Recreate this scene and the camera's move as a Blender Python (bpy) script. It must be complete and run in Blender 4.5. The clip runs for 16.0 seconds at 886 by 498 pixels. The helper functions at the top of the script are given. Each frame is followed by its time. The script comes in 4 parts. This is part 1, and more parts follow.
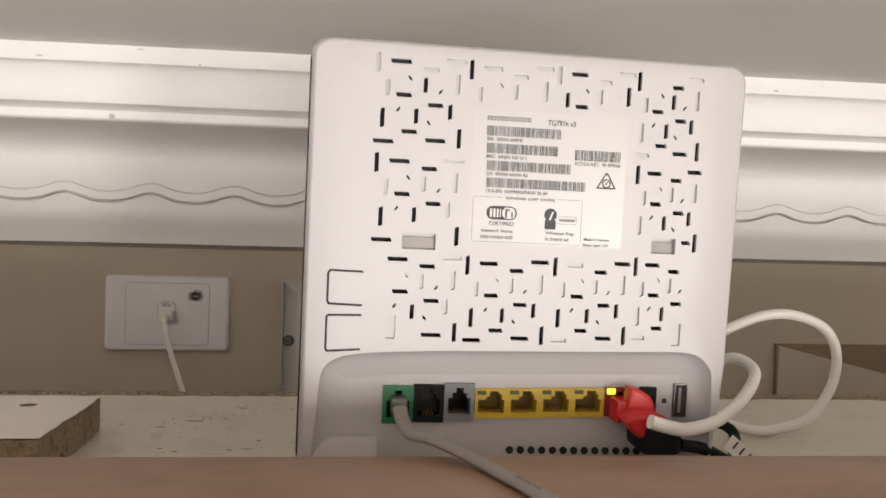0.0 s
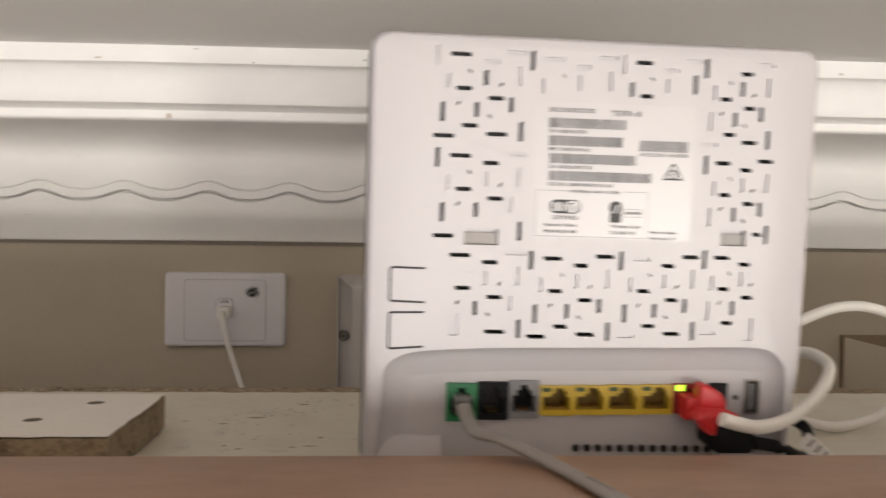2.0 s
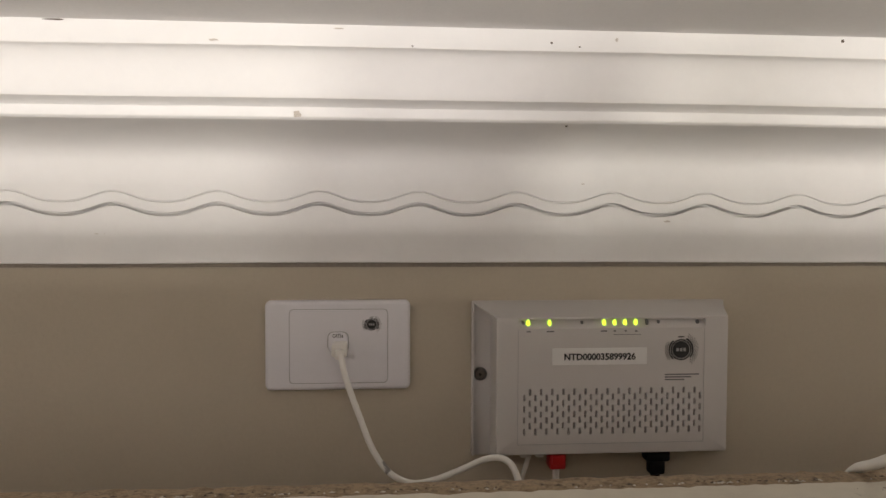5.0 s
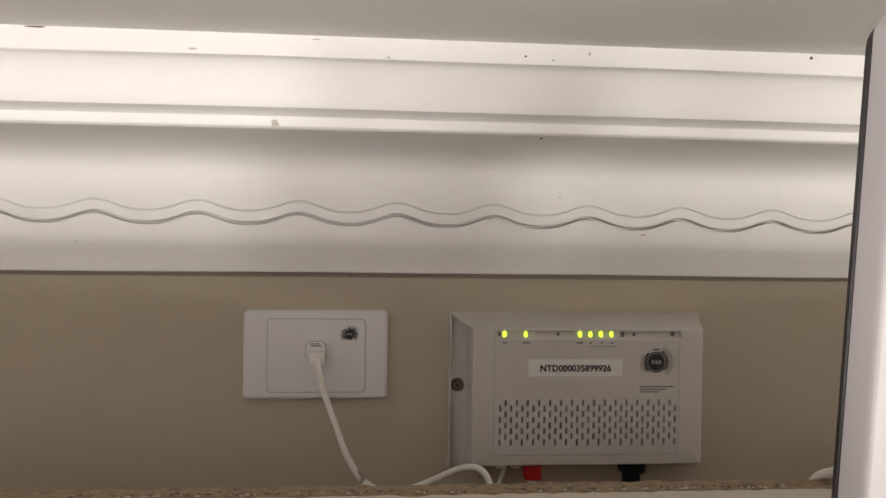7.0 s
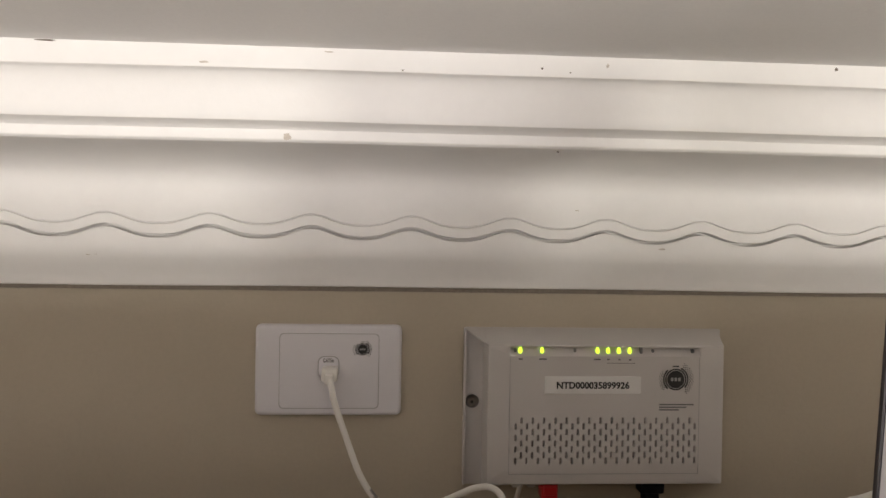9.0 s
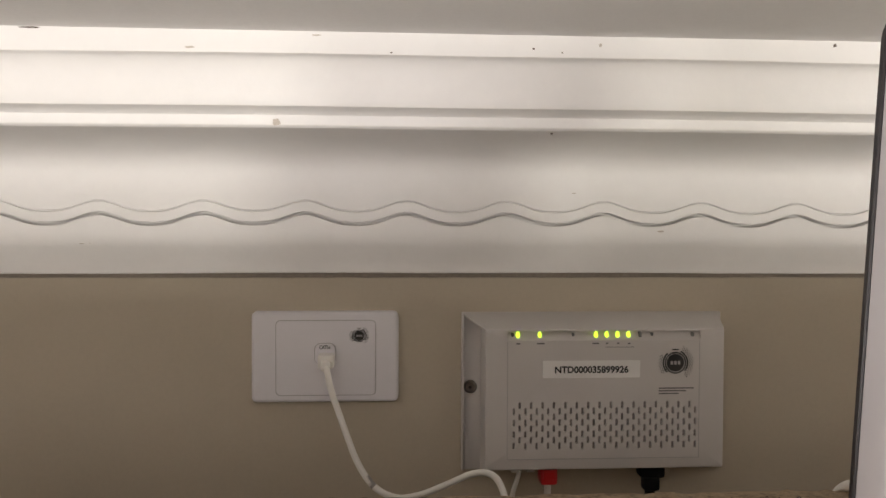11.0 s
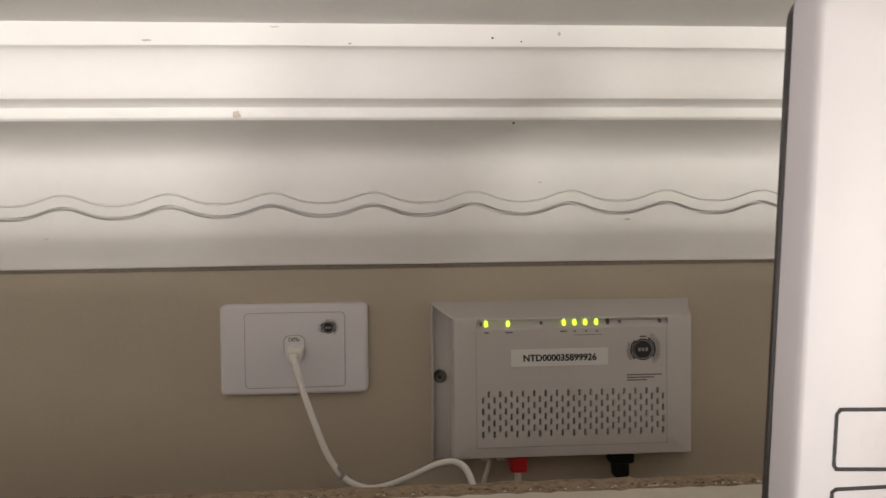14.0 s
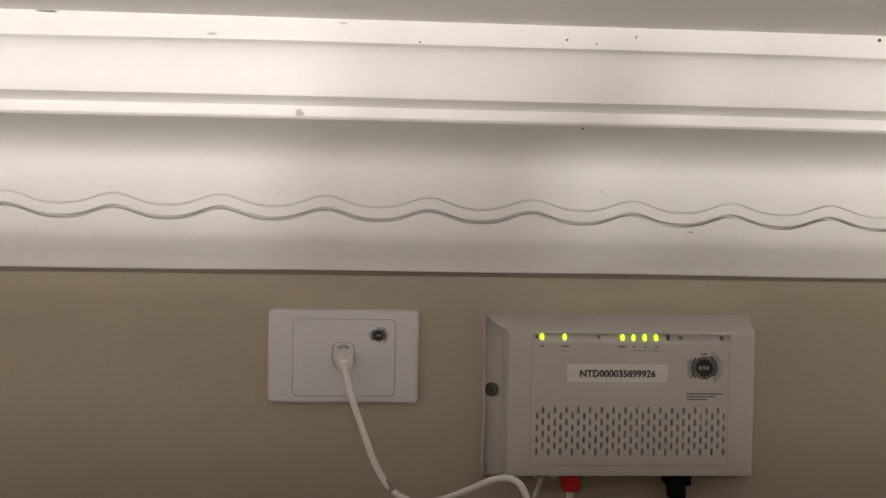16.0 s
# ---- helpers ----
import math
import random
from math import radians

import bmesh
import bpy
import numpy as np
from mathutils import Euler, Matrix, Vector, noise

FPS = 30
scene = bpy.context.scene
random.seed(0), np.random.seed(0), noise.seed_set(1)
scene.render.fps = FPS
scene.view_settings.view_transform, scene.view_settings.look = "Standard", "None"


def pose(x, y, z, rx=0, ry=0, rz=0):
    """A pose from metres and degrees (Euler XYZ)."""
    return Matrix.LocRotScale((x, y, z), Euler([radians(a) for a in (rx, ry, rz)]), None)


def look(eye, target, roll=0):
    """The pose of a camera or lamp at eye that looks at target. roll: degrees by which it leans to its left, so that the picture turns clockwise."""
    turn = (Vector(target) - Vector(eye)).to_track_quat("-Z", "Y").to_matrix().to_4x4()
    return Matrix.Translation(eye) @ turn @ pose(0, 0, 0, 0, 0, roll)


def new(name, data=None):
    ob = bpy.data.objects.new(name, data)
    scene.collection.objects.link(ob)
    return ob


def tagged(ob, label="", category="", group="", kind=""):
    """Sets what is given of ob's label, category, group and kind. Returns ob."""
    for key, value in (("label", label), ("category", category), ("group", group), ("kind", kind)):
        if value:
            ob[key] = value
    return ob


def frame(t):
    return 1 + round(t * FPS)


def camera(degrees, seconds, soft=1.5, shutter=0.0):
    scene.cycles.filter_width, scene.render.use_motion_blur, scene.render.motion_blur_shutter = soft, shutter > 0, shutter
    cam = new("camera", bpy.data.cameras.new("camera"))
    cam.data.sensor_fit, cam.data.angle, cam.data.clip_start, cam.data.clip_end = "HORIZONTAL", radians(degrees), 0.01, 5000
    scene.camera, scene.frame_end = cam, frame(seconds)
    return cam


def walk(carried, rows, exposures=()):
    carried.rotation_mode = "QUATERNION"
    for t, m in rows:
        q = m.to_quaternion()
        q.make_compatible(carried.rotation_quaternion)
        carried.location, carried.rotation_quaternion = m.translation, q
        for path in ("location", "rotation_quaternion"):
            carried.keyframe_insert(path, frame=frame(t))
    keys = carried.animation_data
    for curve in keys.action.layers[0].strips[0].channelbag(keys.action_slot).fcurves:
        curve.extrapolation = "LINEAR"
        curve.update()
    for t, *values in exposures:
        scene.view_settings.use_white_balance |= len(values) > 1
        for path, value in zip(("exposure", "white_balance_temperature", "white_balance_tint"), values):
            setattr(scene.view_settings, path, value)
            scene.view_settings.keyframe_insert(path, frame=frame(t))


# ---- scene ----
cam = camera(55.0, 16.0, shutter=0.4)
ASSUMED_WATTS, LED_GLOW = 41.0, 1.7   # watts for each square metre of assumed window
PATH = [
    (0, (0.2294, -0.8512, 2.5063), (0.4515, 1.1364, 2.5026), 1.48),
    (0.5, (0.2286, -0.8678, 2.515), (0.4066, 1.1243, 2.5208), 1.07),
    (1, (0.2384, -0.8758, 2.5087), (0.372, 1.1197, 2.5238), 0.66),
    (1.5, (0.2588, -0.8702, 2.5108), (0.3863, 1.1257, 2.5173), -0.35),
    (2, (0.2244, -0.8456, 2.5075), (0.3329, 1.1513, 2.4836), 0.69),
    (2.2, (0.1834, -0.8315, 2.5082), (0.3022, 1.1648, 2.4778), 1.88),
    (2.5, (0.1211, -0.7876, 2.5165), (0.2727, 1.2064, 2.4815), 3.34),
    (3, (0.0937, -0.7051, 2.5172), (0.3321, 1.2778, 2.4462), 2.25),
    (3.2, (0.0776, -0.6978, 2.5289), (0.33, 1.2838, 2.4316), 0.49),
    (5.5, (0.0804, -0.6927, 2.5415), (0.2539, 1.2988, 2.4797), 0.31),
    (6, (0.0925, -0.6977, 2.5414), (0.2603, 1.2951, 2.5222), 0.23),
    (6.5, (0.0939, -0.7033, 2.5403), (0.274, 1.2885, 2.5264), 0.40),
    (7, (0.0918, -0.7009, 2.5336), (0.2875, 1.2892, 2.5026), 0.80),
    (7.5, (0.0964, -0.697, 2.5333), (0.2805, 1.294, 2.4895), 0.71),
    (8, (0.0958, -0.6993, 2.5441), (0.2711, 1.2928, 2.5133), 0.75),
    (8.5, (0.0927, -0.6946, 2.5398), (0.2545, 1.2988, 2.5255), 1.05),
    (11, (0.106, -0.6843, 2.5394), (0.239, 1.3106, 2.4876), 0.21),
    (11.5, (0.1012, -0.6834, 2.5371), (0.2317, 1.3114, 2.4759), 0.42),
    (12, (0.1043, -0.6833, 2.5357), (0.2395, 1.3109, 2.4657), 0.32),
    (12.5, (0.1131, -0.679, 2.5355), (0.2639, 1.3137, 2.4561), -0.20),
    (13, (0.1194, -0.6794, 2.5396), (0.2837, 1.3125, 2.4655), -0.99),
    (13.5, (0.1264, -0.6832, 2.5386), (0.3, 1.3082, 2.4751), -1.26),
    (14, (0.1225, -0.6866, 2.5386), (0.2821, 1.3057, 2.4665), -0.60),
    (14.5, (0.1098, -0.6825, 2.5357), (0.2551, 1.3102, 2.4475), -0.39),
    (15, (0.1077, -0.6817, 2.5355), (0.2374, 1.3127, 2.461), -0.35),
    (15.5, (0.099, -0.6749, 2.5327), (0.2243, 1.3205, 2.4807), 0.62),
    (16, (0.095, -0.6655, 2.5346), (0.2117, 1.3307, 2.4915), 0.96),
]
walk(cam, [(t, look(eye, target, roll)) for t, eye, target, roll in PATH], [(0, -0.04), (2.5, -0.10), (3.2, -0.12), (5.5, 0.03), (16, 0.03)])

# ---- world and light ----
from mathutils.geometry import delaunay_2d_cdt

world = bpy.data.worlds.new("world")
scene.world = world
world.use_nodes = True
wn, wl = world.node_tree.nodes, world.node_tree.links
sky = wn.new("ShaderNodeTexSky")
sky.sky_type, sky.sun_disc = "NISHITA", False
sky.sun_elevation, sky.sun_rotation = radians(35), radians(150)
wl.new(sky.outputs["Color"], wn["Background"].inputs["Color"])
wn["Background"].inputs["Strength"].default_value = 0.1

CEILING = 2.6583         # underside of the ceiling
ROOM = (-2.6, 3.4, -4.5, 0.0)   # x0, x1, y0, y1 of the room's inside
ASSUMED_WINDOWS = [(-1.25, 1.30, 1.05, 2.14), (1.62, 2.22, 1.45, 2.14)]  # x0, x1, z0, z1 of unseen, assumed windows behind the viewer


def area(name, m, width, height, watts, colour):
    lamp = bpy.data.lights.new(name, "AREA")
    lamp.shape, lamp.size, lamp.size_y, lamp.energy, lamp.color = "RECTANGLE", width, height, watts, colour
    ob = new(name, lamp)
    ob.matrix_world = m
    return ob


# Assumed sources: no window is in view, places and strengths are tuned.
for (wx0, wx1, wz0, wz1), tone, share in zip(ASSUMED_WINDOWS, ((1.0, 0.952, 0.93), (1.0, 0.965, 0.87)), (0.84, 4.4)):
    area("assumed_window_light", look(((wx0 + wx1) / 2, ROOM[2] - 0.03, (wz0 + wz1) / 2), ((wx0 + wx1) / 2, 0, (wz0 + wz1) / 2)), wx1 - wx0, wz1 - wz0,
         share * ASSUMED_WATTS * (wx1 - wx0) * (wz1 - wz0), tone)

ASSUMED_SIDE = (-3.0, -1.6, 1.05, 2.14)   # y0, y1, z0, z1 of an unseen window added in the side wall
side_middle = ((ASSUMED_SIDE[0] + ASSUMED_SIDE[1]) / 2, (ASSUMED_SIDE[2] + ASSUMED_SIDE[3]) / 2)
# Added to brighten the router's side; no such window is in view.
area("assumed_window_light", look((ROOM[0] - 0.03, *side_middle), (0, *side_middle)), ASSUMED_SIDE[1] - ASSUMED_SIDE[0], ASSUMED_SIDE[3] - ASSUMED_SIDE[2],
     0.75 * ASSUMED_WATTS * (ASSUMED_SIDE[1] - ASSUMED_SIDE[0]) * (ASSUMED_SIDE[3] - ASSUMED_SIDE[2]), (1.0, 0.955, 0.96))


# ---- materials ----
def material(name, colour, rough=0.5, metal=0.0, grain=0.0, grain_size=200.0, stain=0.0, stain_size=8.0, stain_colour=None, bump=0.0, bump_size=300.0,
             emit=0.0, coat=0.0, stretch=(1, 1, 1), speck=0.0, speck_size=60.0, speck_colour=(0.1, 0.07, 0.05)):
    """A surface of one base colour with fine grain, broad stains, specks and fine relief."""
    mat = bpy.data.materials.new(name)
    mat.use_nodes = True
    n, l = mat.node_tree.nodes, mat.node_tree.links
    b = n["Principled BSDF"]
    b.inputs["Roughness"].default_value, b.inputs["Metallic"].default_value = rough, metal
    b.inputs["Coat Weight"].default_value = coat
    co = n.new("ShaderNodeTexCoord")
    mp = n.new("ShaderNodeMapping")
    mp.inputs["Scale"].default_value = stretch
    l.new(co.outputs["Object"], mp.inputs["Vector"])

    def noise_tex(scale, detail=4.0, roughness=0.6):
        t = n.new("ShaderNodeTexNoise")
        t.inputs["Scale"].default_value, t.inputs["Detail"].default_value, t.inputs["Roughness"].default_value = scale, detail, roughness
        l.new(mp.outputs["Vector"], t.inputs["Vector"])
        return t.outputs["Fac"]

    def ramp(src, lo, hi):
        r = n.new("ShaderNodeMapRange")
        r.inputs["From Min"].default_value, r.inputs["From Max"].default_value = lo, hi
        l.new(src, r.inputs["Value"])
        return r.outputs["Result"]

    def mix(a, bcol, fac, amount):
        m = n.new("ShaderNodeMix")
        m.data_type = "RGBA"
        k = n.new("ShaderNodeMath")
        k.operation = "MULTIPLY"
        k.inputs[1].default_value = amount
        l.new(fac, k.inputs[0])
        l.new(k.outputs[0], m.inputs[0])
        l.new(a, m.inputs[6])
        m.inputs[7].default_value = (*bcol, 1)
        return m.outputs[2]

    base = n.new("ShaderNodeRGB")
    base.outputs[0].default_value = (*colour, 1)
    out = base.outputs[0]
    if grain:
        out = mix(out, tuple(c * 0.45 for c in colour), ramp(noise_tex(grain_size), 0.42, 0.7), grain)
    if stain:
        out = mix(out, stain_colour or tuple(c * 0.55 for c in colour), ramp(noise_tex(stain_size, 6.0, 0.65), 0.5, 0.75), stain)
    if speck:
        out = mix(out, speck_colour, ramp(noise_tex(speck_size, 3.0, 0.7), 0.66, 0.72), speck)
    l.new(out, b.inputs["Base Color"])
    if bump:
        bp = n.new("ShaderNodeBump")
        bp.inputs["Strength"].default_value, bp.inputs["Distance"].default_value = bump, 0.0006
        l.new(noise_tex(bump_size, 5.0), bp.inputs["Height"])
        l.new(bp.outputs["Normal"], b.inputs["Normal"])
    if emit:
        b.inputs["Emission Color"].default_value = (*colour, 1)
        b.inputs["Emission Strength"].default_value = emit
    return mat


CORNICE = material("cornice_paint", (0.82, 0.80, 0.782), 0.55, grain=0.03, grain_size=90, stain=0.10, stain_size=5, bump=0.25, bump_size=160)
CEIL = material("ceiling_paint", (0.77, 0.75, 0.735), 0.8, grain=0.05, grain_size=400, stain=0.06, stain_size=6, bump=0.3, bump_size=350)
WALL = material("beige_wall_paint", (0.52, 0.458, 0.362), 0.7, grain=0.06, grain_size=260, stain=0.14, stain_size=9, bump=0.35, bump_size=220)
ROOMWALL = material("room_wall_paint", (0.79, 0.76, 0.71), 0.8, grain=0.05, stain=0.05)
FLOOR = material("carpet", (0.46, 0.41, 0.35), 0.95, grain=0.4, grain_size=500, bump=0.6, bump_size=700)
MELAMINE = material("dusty_melamine", (0.60, 0.55, 0.450), 0.5, grain=0.10, grain_size=120, stain=0.35, stain_size=22, stain_colour=(0.40, 0.34, 0.26), bump=0.3,
                    bump_size=90, speck=0.35, speck_size=75, speck_colour=(0.20, 0.16, 0.12))
BOARDTOP = material("board_melamine", (0.74, 0.68, 0.61), 0.42, grain=0.05, grain_size=150, stain=0.12, stain_size=18, bump=0.12, bump_size=120)
CHIP = material("raw_chipboard", (0.33, 0.245, 0.155), 0.9, grain=0.75, grain_size=420, stain=0.95, stain_size=150, stain_colour=(0.09, 0.055, 0.03), bump=1.0,
                bump_size=380, speck=0.85, speck_size=170, speck_colour=(0.06, 0.04, 0.025))
RAIL = material("brown_laminate", (0.31, 0.183, 0.112), 0.45, grain=0.22, grain_size=60, stain=0.42, stain_size=26, stretch=(0.6, 2, 2), bump=0.1, bump_size=90)
ROUTER = material("white_router_plastic", (0.455, 0.438, 0.450), 0.38, grain=0.02, grain_size=500, stain=0.03, stain_size=25, bump=0.06, bump_size=1500)
# Near-black that stands in for shade inside vents, holes, grooves and ports.
INSIDESHADE = material("inside_shade", (0.010, 0.009, 0.009), 0.6, grain=0.2)
FRONT = material("dark_front_plastic", (0.016, 0.013, 0.014), 0.4, grain=0.1)
NOTE = material("paper_label", (0.80, 0.79, 0.77), 0.5, grain=0.02)
LABEL = material("printed_label", (0.468, 0.452, 0.460), 0.3, grain=0.02)
INK = material("black_ink", (0.02, 0.02, 0.02), 0.5, grain=0.1)
GREYINK = material("grey_ink", (0.16, 0.16, 0.16), 0.5, grain=0.1)
LINE = material("fine_grey_line", (0.42, 0.41, 0.41), 0.5, grain=0.1)
GREEN = material("green_port_plastic", (0.010, 0.16, 0.055), 0.4, grain=0.1)
BLACK = material("black_plastic", (0.010, 0.010, 0.011), 0.6, grain=0.2, bump=0.1)
GREY = material("grey_port_plastic", (0.20, 0.20, 0.21), 0.45, grain=0.1)
YELLOW = material("yellow_port_plastic", (0.55, 0.38, 0.03), 0.4, grain=0.1)
# The yellow plastic again, darkened for the shade deep in the network ports.
SHADEDYELLOW = material("shaded_yellow_plastic", (0.16, 0.10, 0.012), 0.5, grain=0.2)
RED = material("red_plug_plastic", (0.56, 0.018, 0.022), 0.38, grain=0.08, bump=0.1)
DARKRED = material("dark_red_port_plastic", (0.24, 0.018, 0.015), 0.45, grain=0.1)
GOLD = material("gilt_contacts", (0.75, 0.55, 0.22), 0.3, 1.0)
STEEL = material("dull_steel", (0.24, 0.225, 0.205), 0.3, 1.0, grain=0.2, grain_size=900)
CABLE = material("white_cable_sheath", (0.80, 0.775, 0.73), 0.42, grain=0.03, stain=0.08, stain_size=30)
GREYCABLE = material("pale_grey_cable_sheath", (0.25, 0.228, 0.205), 0.5, grain=0.04, stain=0.1, stain_size=40)
PLATE = material("white_plate_plastic", (0.78, 0.765, 0.80), 0.35, grain=0.02, stain=0.04, stain_size=30, bump=0.05)
UNIT = material("white_unit_plastic", (0.61, 0.582, 0.562), 0.45, grain=0.03, grain_size=700, stain=0.05, stain_size=20, bump=0.15, bump_size=1200)
LED = material("lit_indicator", (0.62, 0.95, 0.05), 0.4, emit=LED_GLOW)
PORTLED = material("lit_port_indicator", (0.55, 1.0, 0.05), 0.4, emit=LED_GLOW * 0.9)
BLACK.node_tree.nodes["Principled BSDF"].inputs["Specular IOR Level"].default_value = 0.15
DARKLENS = material("dark_olive_lens", (0.05, 0.075, 0.01), 0.3, grain=0.1)
MARK = material("scuffed_grey", (0.30, 0.28, 0.26), 0.6, grain=0.4, grain_size=600)
PHONEPLUG = material("smoky_plug_plastic", (0.10, 0.095, 0.085), 0.35, grain=0.1)
CARD = material("brown_board", (0.27, 0.20, 0.13), 0.85, grain=0.3, grain_size=300, stain=0.3, stain_size=40)
CHIPPED = material("chipped_plaster", (0.58, 0.52, 0.46), 0.9, grain=0.4, grain_size=700)
SMEAR = material("plaster_smear", (0.60, 0.56, 0.48), 0.8, grain=0.3, grain_size=300, stain=0.5, stain_size=90)
CRUMB = material("pale_crumb", (0.31, 0.25, 0.19), 0.9, grain=0.4, grain_size=700)
GAPSTRIP = material("gap_strip", (0.33, 0.285, 0.245), 0.9, grain=0.35, grain_size=300, stain=0.4, stain_size=40, stain_colour=(0.36, 0.30, 0.24))
# Grey that carries the shade in the mounting slots and behind the grille.
SLOTSHADE = material("shaded_slot_plastic", (0.30, 0.28, 0.265), 0.5, grain=0.05)
# Dirt marks use this, and so does the shade put inside drilled holes.
DIRTSHADE = material("dirt_and_hole_shade", (0.13, 0.10, 0.08), 0.9, grain=0.4, grain_size=700)


# ---- helpers for building ----
def mesh_from(name, bm, mat, smooth=True, angle=35):
    me = bpy.data.meshes.new(name)
    bmesh.ops.recalc_face_normals(bm, faces=bm.faces)
    bm.to_mesh(me)
    bm.free()
    for m in mat if isinstance(mat, (list, tuple)) else [mat]:
        me.materials.append(m)
    if smooth:
        me.shade_smooth()
        me.set_sharp_from_angle(angle=radians(angle))
    return me


def part(name, bm, mat, parent=None, label="", smooth=True, angle=35):
    """Links a bmesh as one mesh object, under a thing or part where one is given."""
    ob = new(name, mesh_from(name, bm, mat, smooth, angle))
    if parent:
        ob.parent = parent
    return tagged(ob, label) if label else ob


def thing(name, m, label, category, group="", kind=""):
    ob = new(name)
    ob.empty_display_size = 0.02
    ob.matrix_world = m
    return tagged(ob, label, category, group, kind)


def box(x0, x1, y0, y1, z0, z1, bevel=0.0, segments=2):
    bm = bmesh.new()
    bmesh.ops.create_cube(bm, size=1.0)
    for v in bm.verts:
        v.co = ((x0 + x1) / 2 + v.co.x * (x1 - x0), (y0 + y1) / 2 + v.co.y * (y1 - y0), (z0 + z1) / 2 + v.co.z * (z1 - z0))
    if bevel:
        bmesh.ops.bevel(bm, geom=list(bm.edges), offset=bevel, segments=segments, affect="EDGES", profile=0.5)
    return bm


def add_box(bm, x0, x1, y0, y1, z0, z1):
    """Adds a plain box to a bmesh."""
    vs = [bm.verts.new((x, y, z)) for x in (x0, x1) for y in (y0, y1) for z in (z0, z1)]
    for f in ((0, 1, 3, 2), (4, 6, 7, 5), (0, 4, 5, 1), (2, 3, 7, 6), (0, 2, 6, 4), (1, 5, 7, 3)):
        bm.faces.new([vs[i] for i in f])
    return vs


def loop_prism(loop, y0, y1, bevel=0.0, segments=2):
    """A prism along y of a closed loop of (x, z)."""
    bm = bmesh.new()
    f = bm.faces.new([bm.verts.new((x, y0, z)) for x, z in loop])
    out = bmesh.ops.extrude_face_region(bm, geom=[f])
    for v in out["geom"]:
        if isinstance(v, bmesh.types.BMVert):
            v.co.y = y1
    bmesh.ops.recalc_face_normals(bm, faces=bm.faces)
    if bevel:
        edges = [e for e in bm.edges if abs(e.verts[0].co.y - e.verts[1].co.y) < 1e-7 and abs(e.verts[0].co.y - y0) < 1e-7]
        bmesh.ops.bevel(bm, geom=edges, offset=bevel, segments=segments, affect="EDGES", profile=0.5)
    return bm


def rounded(x0, x1, z0, z1, r, n=5):
    """A rounded rectangle's loop of (x, z)."""
    pts = []
    for cx, cz, a in ((x1 - r, z1 - r, 0), (x0 + r, z1 - r, 90), (x0 + r, z0 + r, 180), (x1 - r, z0 + r, 270)):
        for i in range(n + 1):
            b = radians(a + 90 * i / n)
            pts.append((cx + r * math.cos(b), cz + r * math.sin(b)))
    return pts


def smooth_line(points, steps=8):
    """A smooth line through the points (Catmull-Rom)."""
    p = [Vector(q) for q in points]
    p = [2 * p[0] - p[1], *p, 2 * p[-1] - p[-2]]
    line = []
    for a, b, c, d in zip(p, p[1:], p[2:], p[3:]):
        for i in range(steps):
            t = i / steps
            line.append(0.5 * (2 * b + (c - a) * t + (2 * a - 5 * b + 4 * c - d) * t * t + (3 * b - a - 3 * c + d) * t ** 3))
    return [*line, p[-2]]


def tube(points, radius, sides=14, steps=8, flat=1.0):
    """A tube along a smooth line; flat < 1 squashes its height."""
    line, bm, rings = smooth_line(points, steps), bmesh.new(), []
    side = None
    for i, c in enumerate(line):
        d = (line[min(i + 1, len(line) - 1)] - line[max(i - 1, 0)]).normalized()
        if side is None:
            side = d.cross(Vector((0, 0, 1)) if abs(d.z) < 0.9 else Vector((1, 0, 0))).normalized()
        side = (side - d * side.dot(d)).normalized()
        up = side.cross(d)
        r = radius(i / (len(line) - 1)) if callable(radius) else radius
        rings.append([bm.verts.new(c + r * (math.cos(a) * side + flat * math.sin(a) * up)) for a in (2 * math.pi * k / sides for k in range(sides))])
    for a, b in zip(rings, rings[1:]):
        for k in range(sides):
            bm.faces.new((a[k], a[(k + 1) % sides], b[(k + 1) % sides], b[k]))
    bm.faces.new(rings[0])
    bm.faces.new(rings[-1])
    return bm


def inside(p, loop):
    odd = False
    for (ax, ay), (bx, by) in zip(loop, loop[1:] + loop[:1]):
        if (ay > p[1]) != (by > p[1]) and p[0] < (bx - ax) * (p[1] - ay) / (by - ay) + ax:
            odd = not odd
    return odd


def sheet(bm, outer, holes, y):
    """Adds a flat sheet in the plane y to a bmesh: the outer loop of (x, z) less the holes."""
    pts, edges = [], []
    for loop in (outer, *holes):
        k = len(pts)
        pts += [Vector(p) for p in loop]
        edges += [(k + i, k + (i + 1) % len(loop)) for i in range(len(loop))]
    verts, _, faces, *_ = delaunay_2d_cdt(pts, edges, [], 0, 1e-7)
    made = [bm.verts.new((v.x, y, v.y)) for v in verts]
    boxes = [(min(p[0] for p in h), max(p[0] for p in h), min(p[1] for p in h), max(p[1] for p in h), h) for h in holes]
    for f in faces:
        c = sum((verts[i] for i in f), Vector((0, 0))) / len(f)
        if inside(c, list(outer)) and not any(a < c.x < b and d < c.y < e and inside(c, list(h)) for a, b, d, e, h in boxes):
            bm.faces.new([made[i] for i in f])
    return made


def cylinder(r, depth, m, r2=None, n=20):
    bm = bmesh.new()
    bmesh.ops.create_cone(bm, cap_ends=True, segments=n, radius1=r, radius2=r if r2 is None else r2, depth=depth, matrix=m)
    return bm


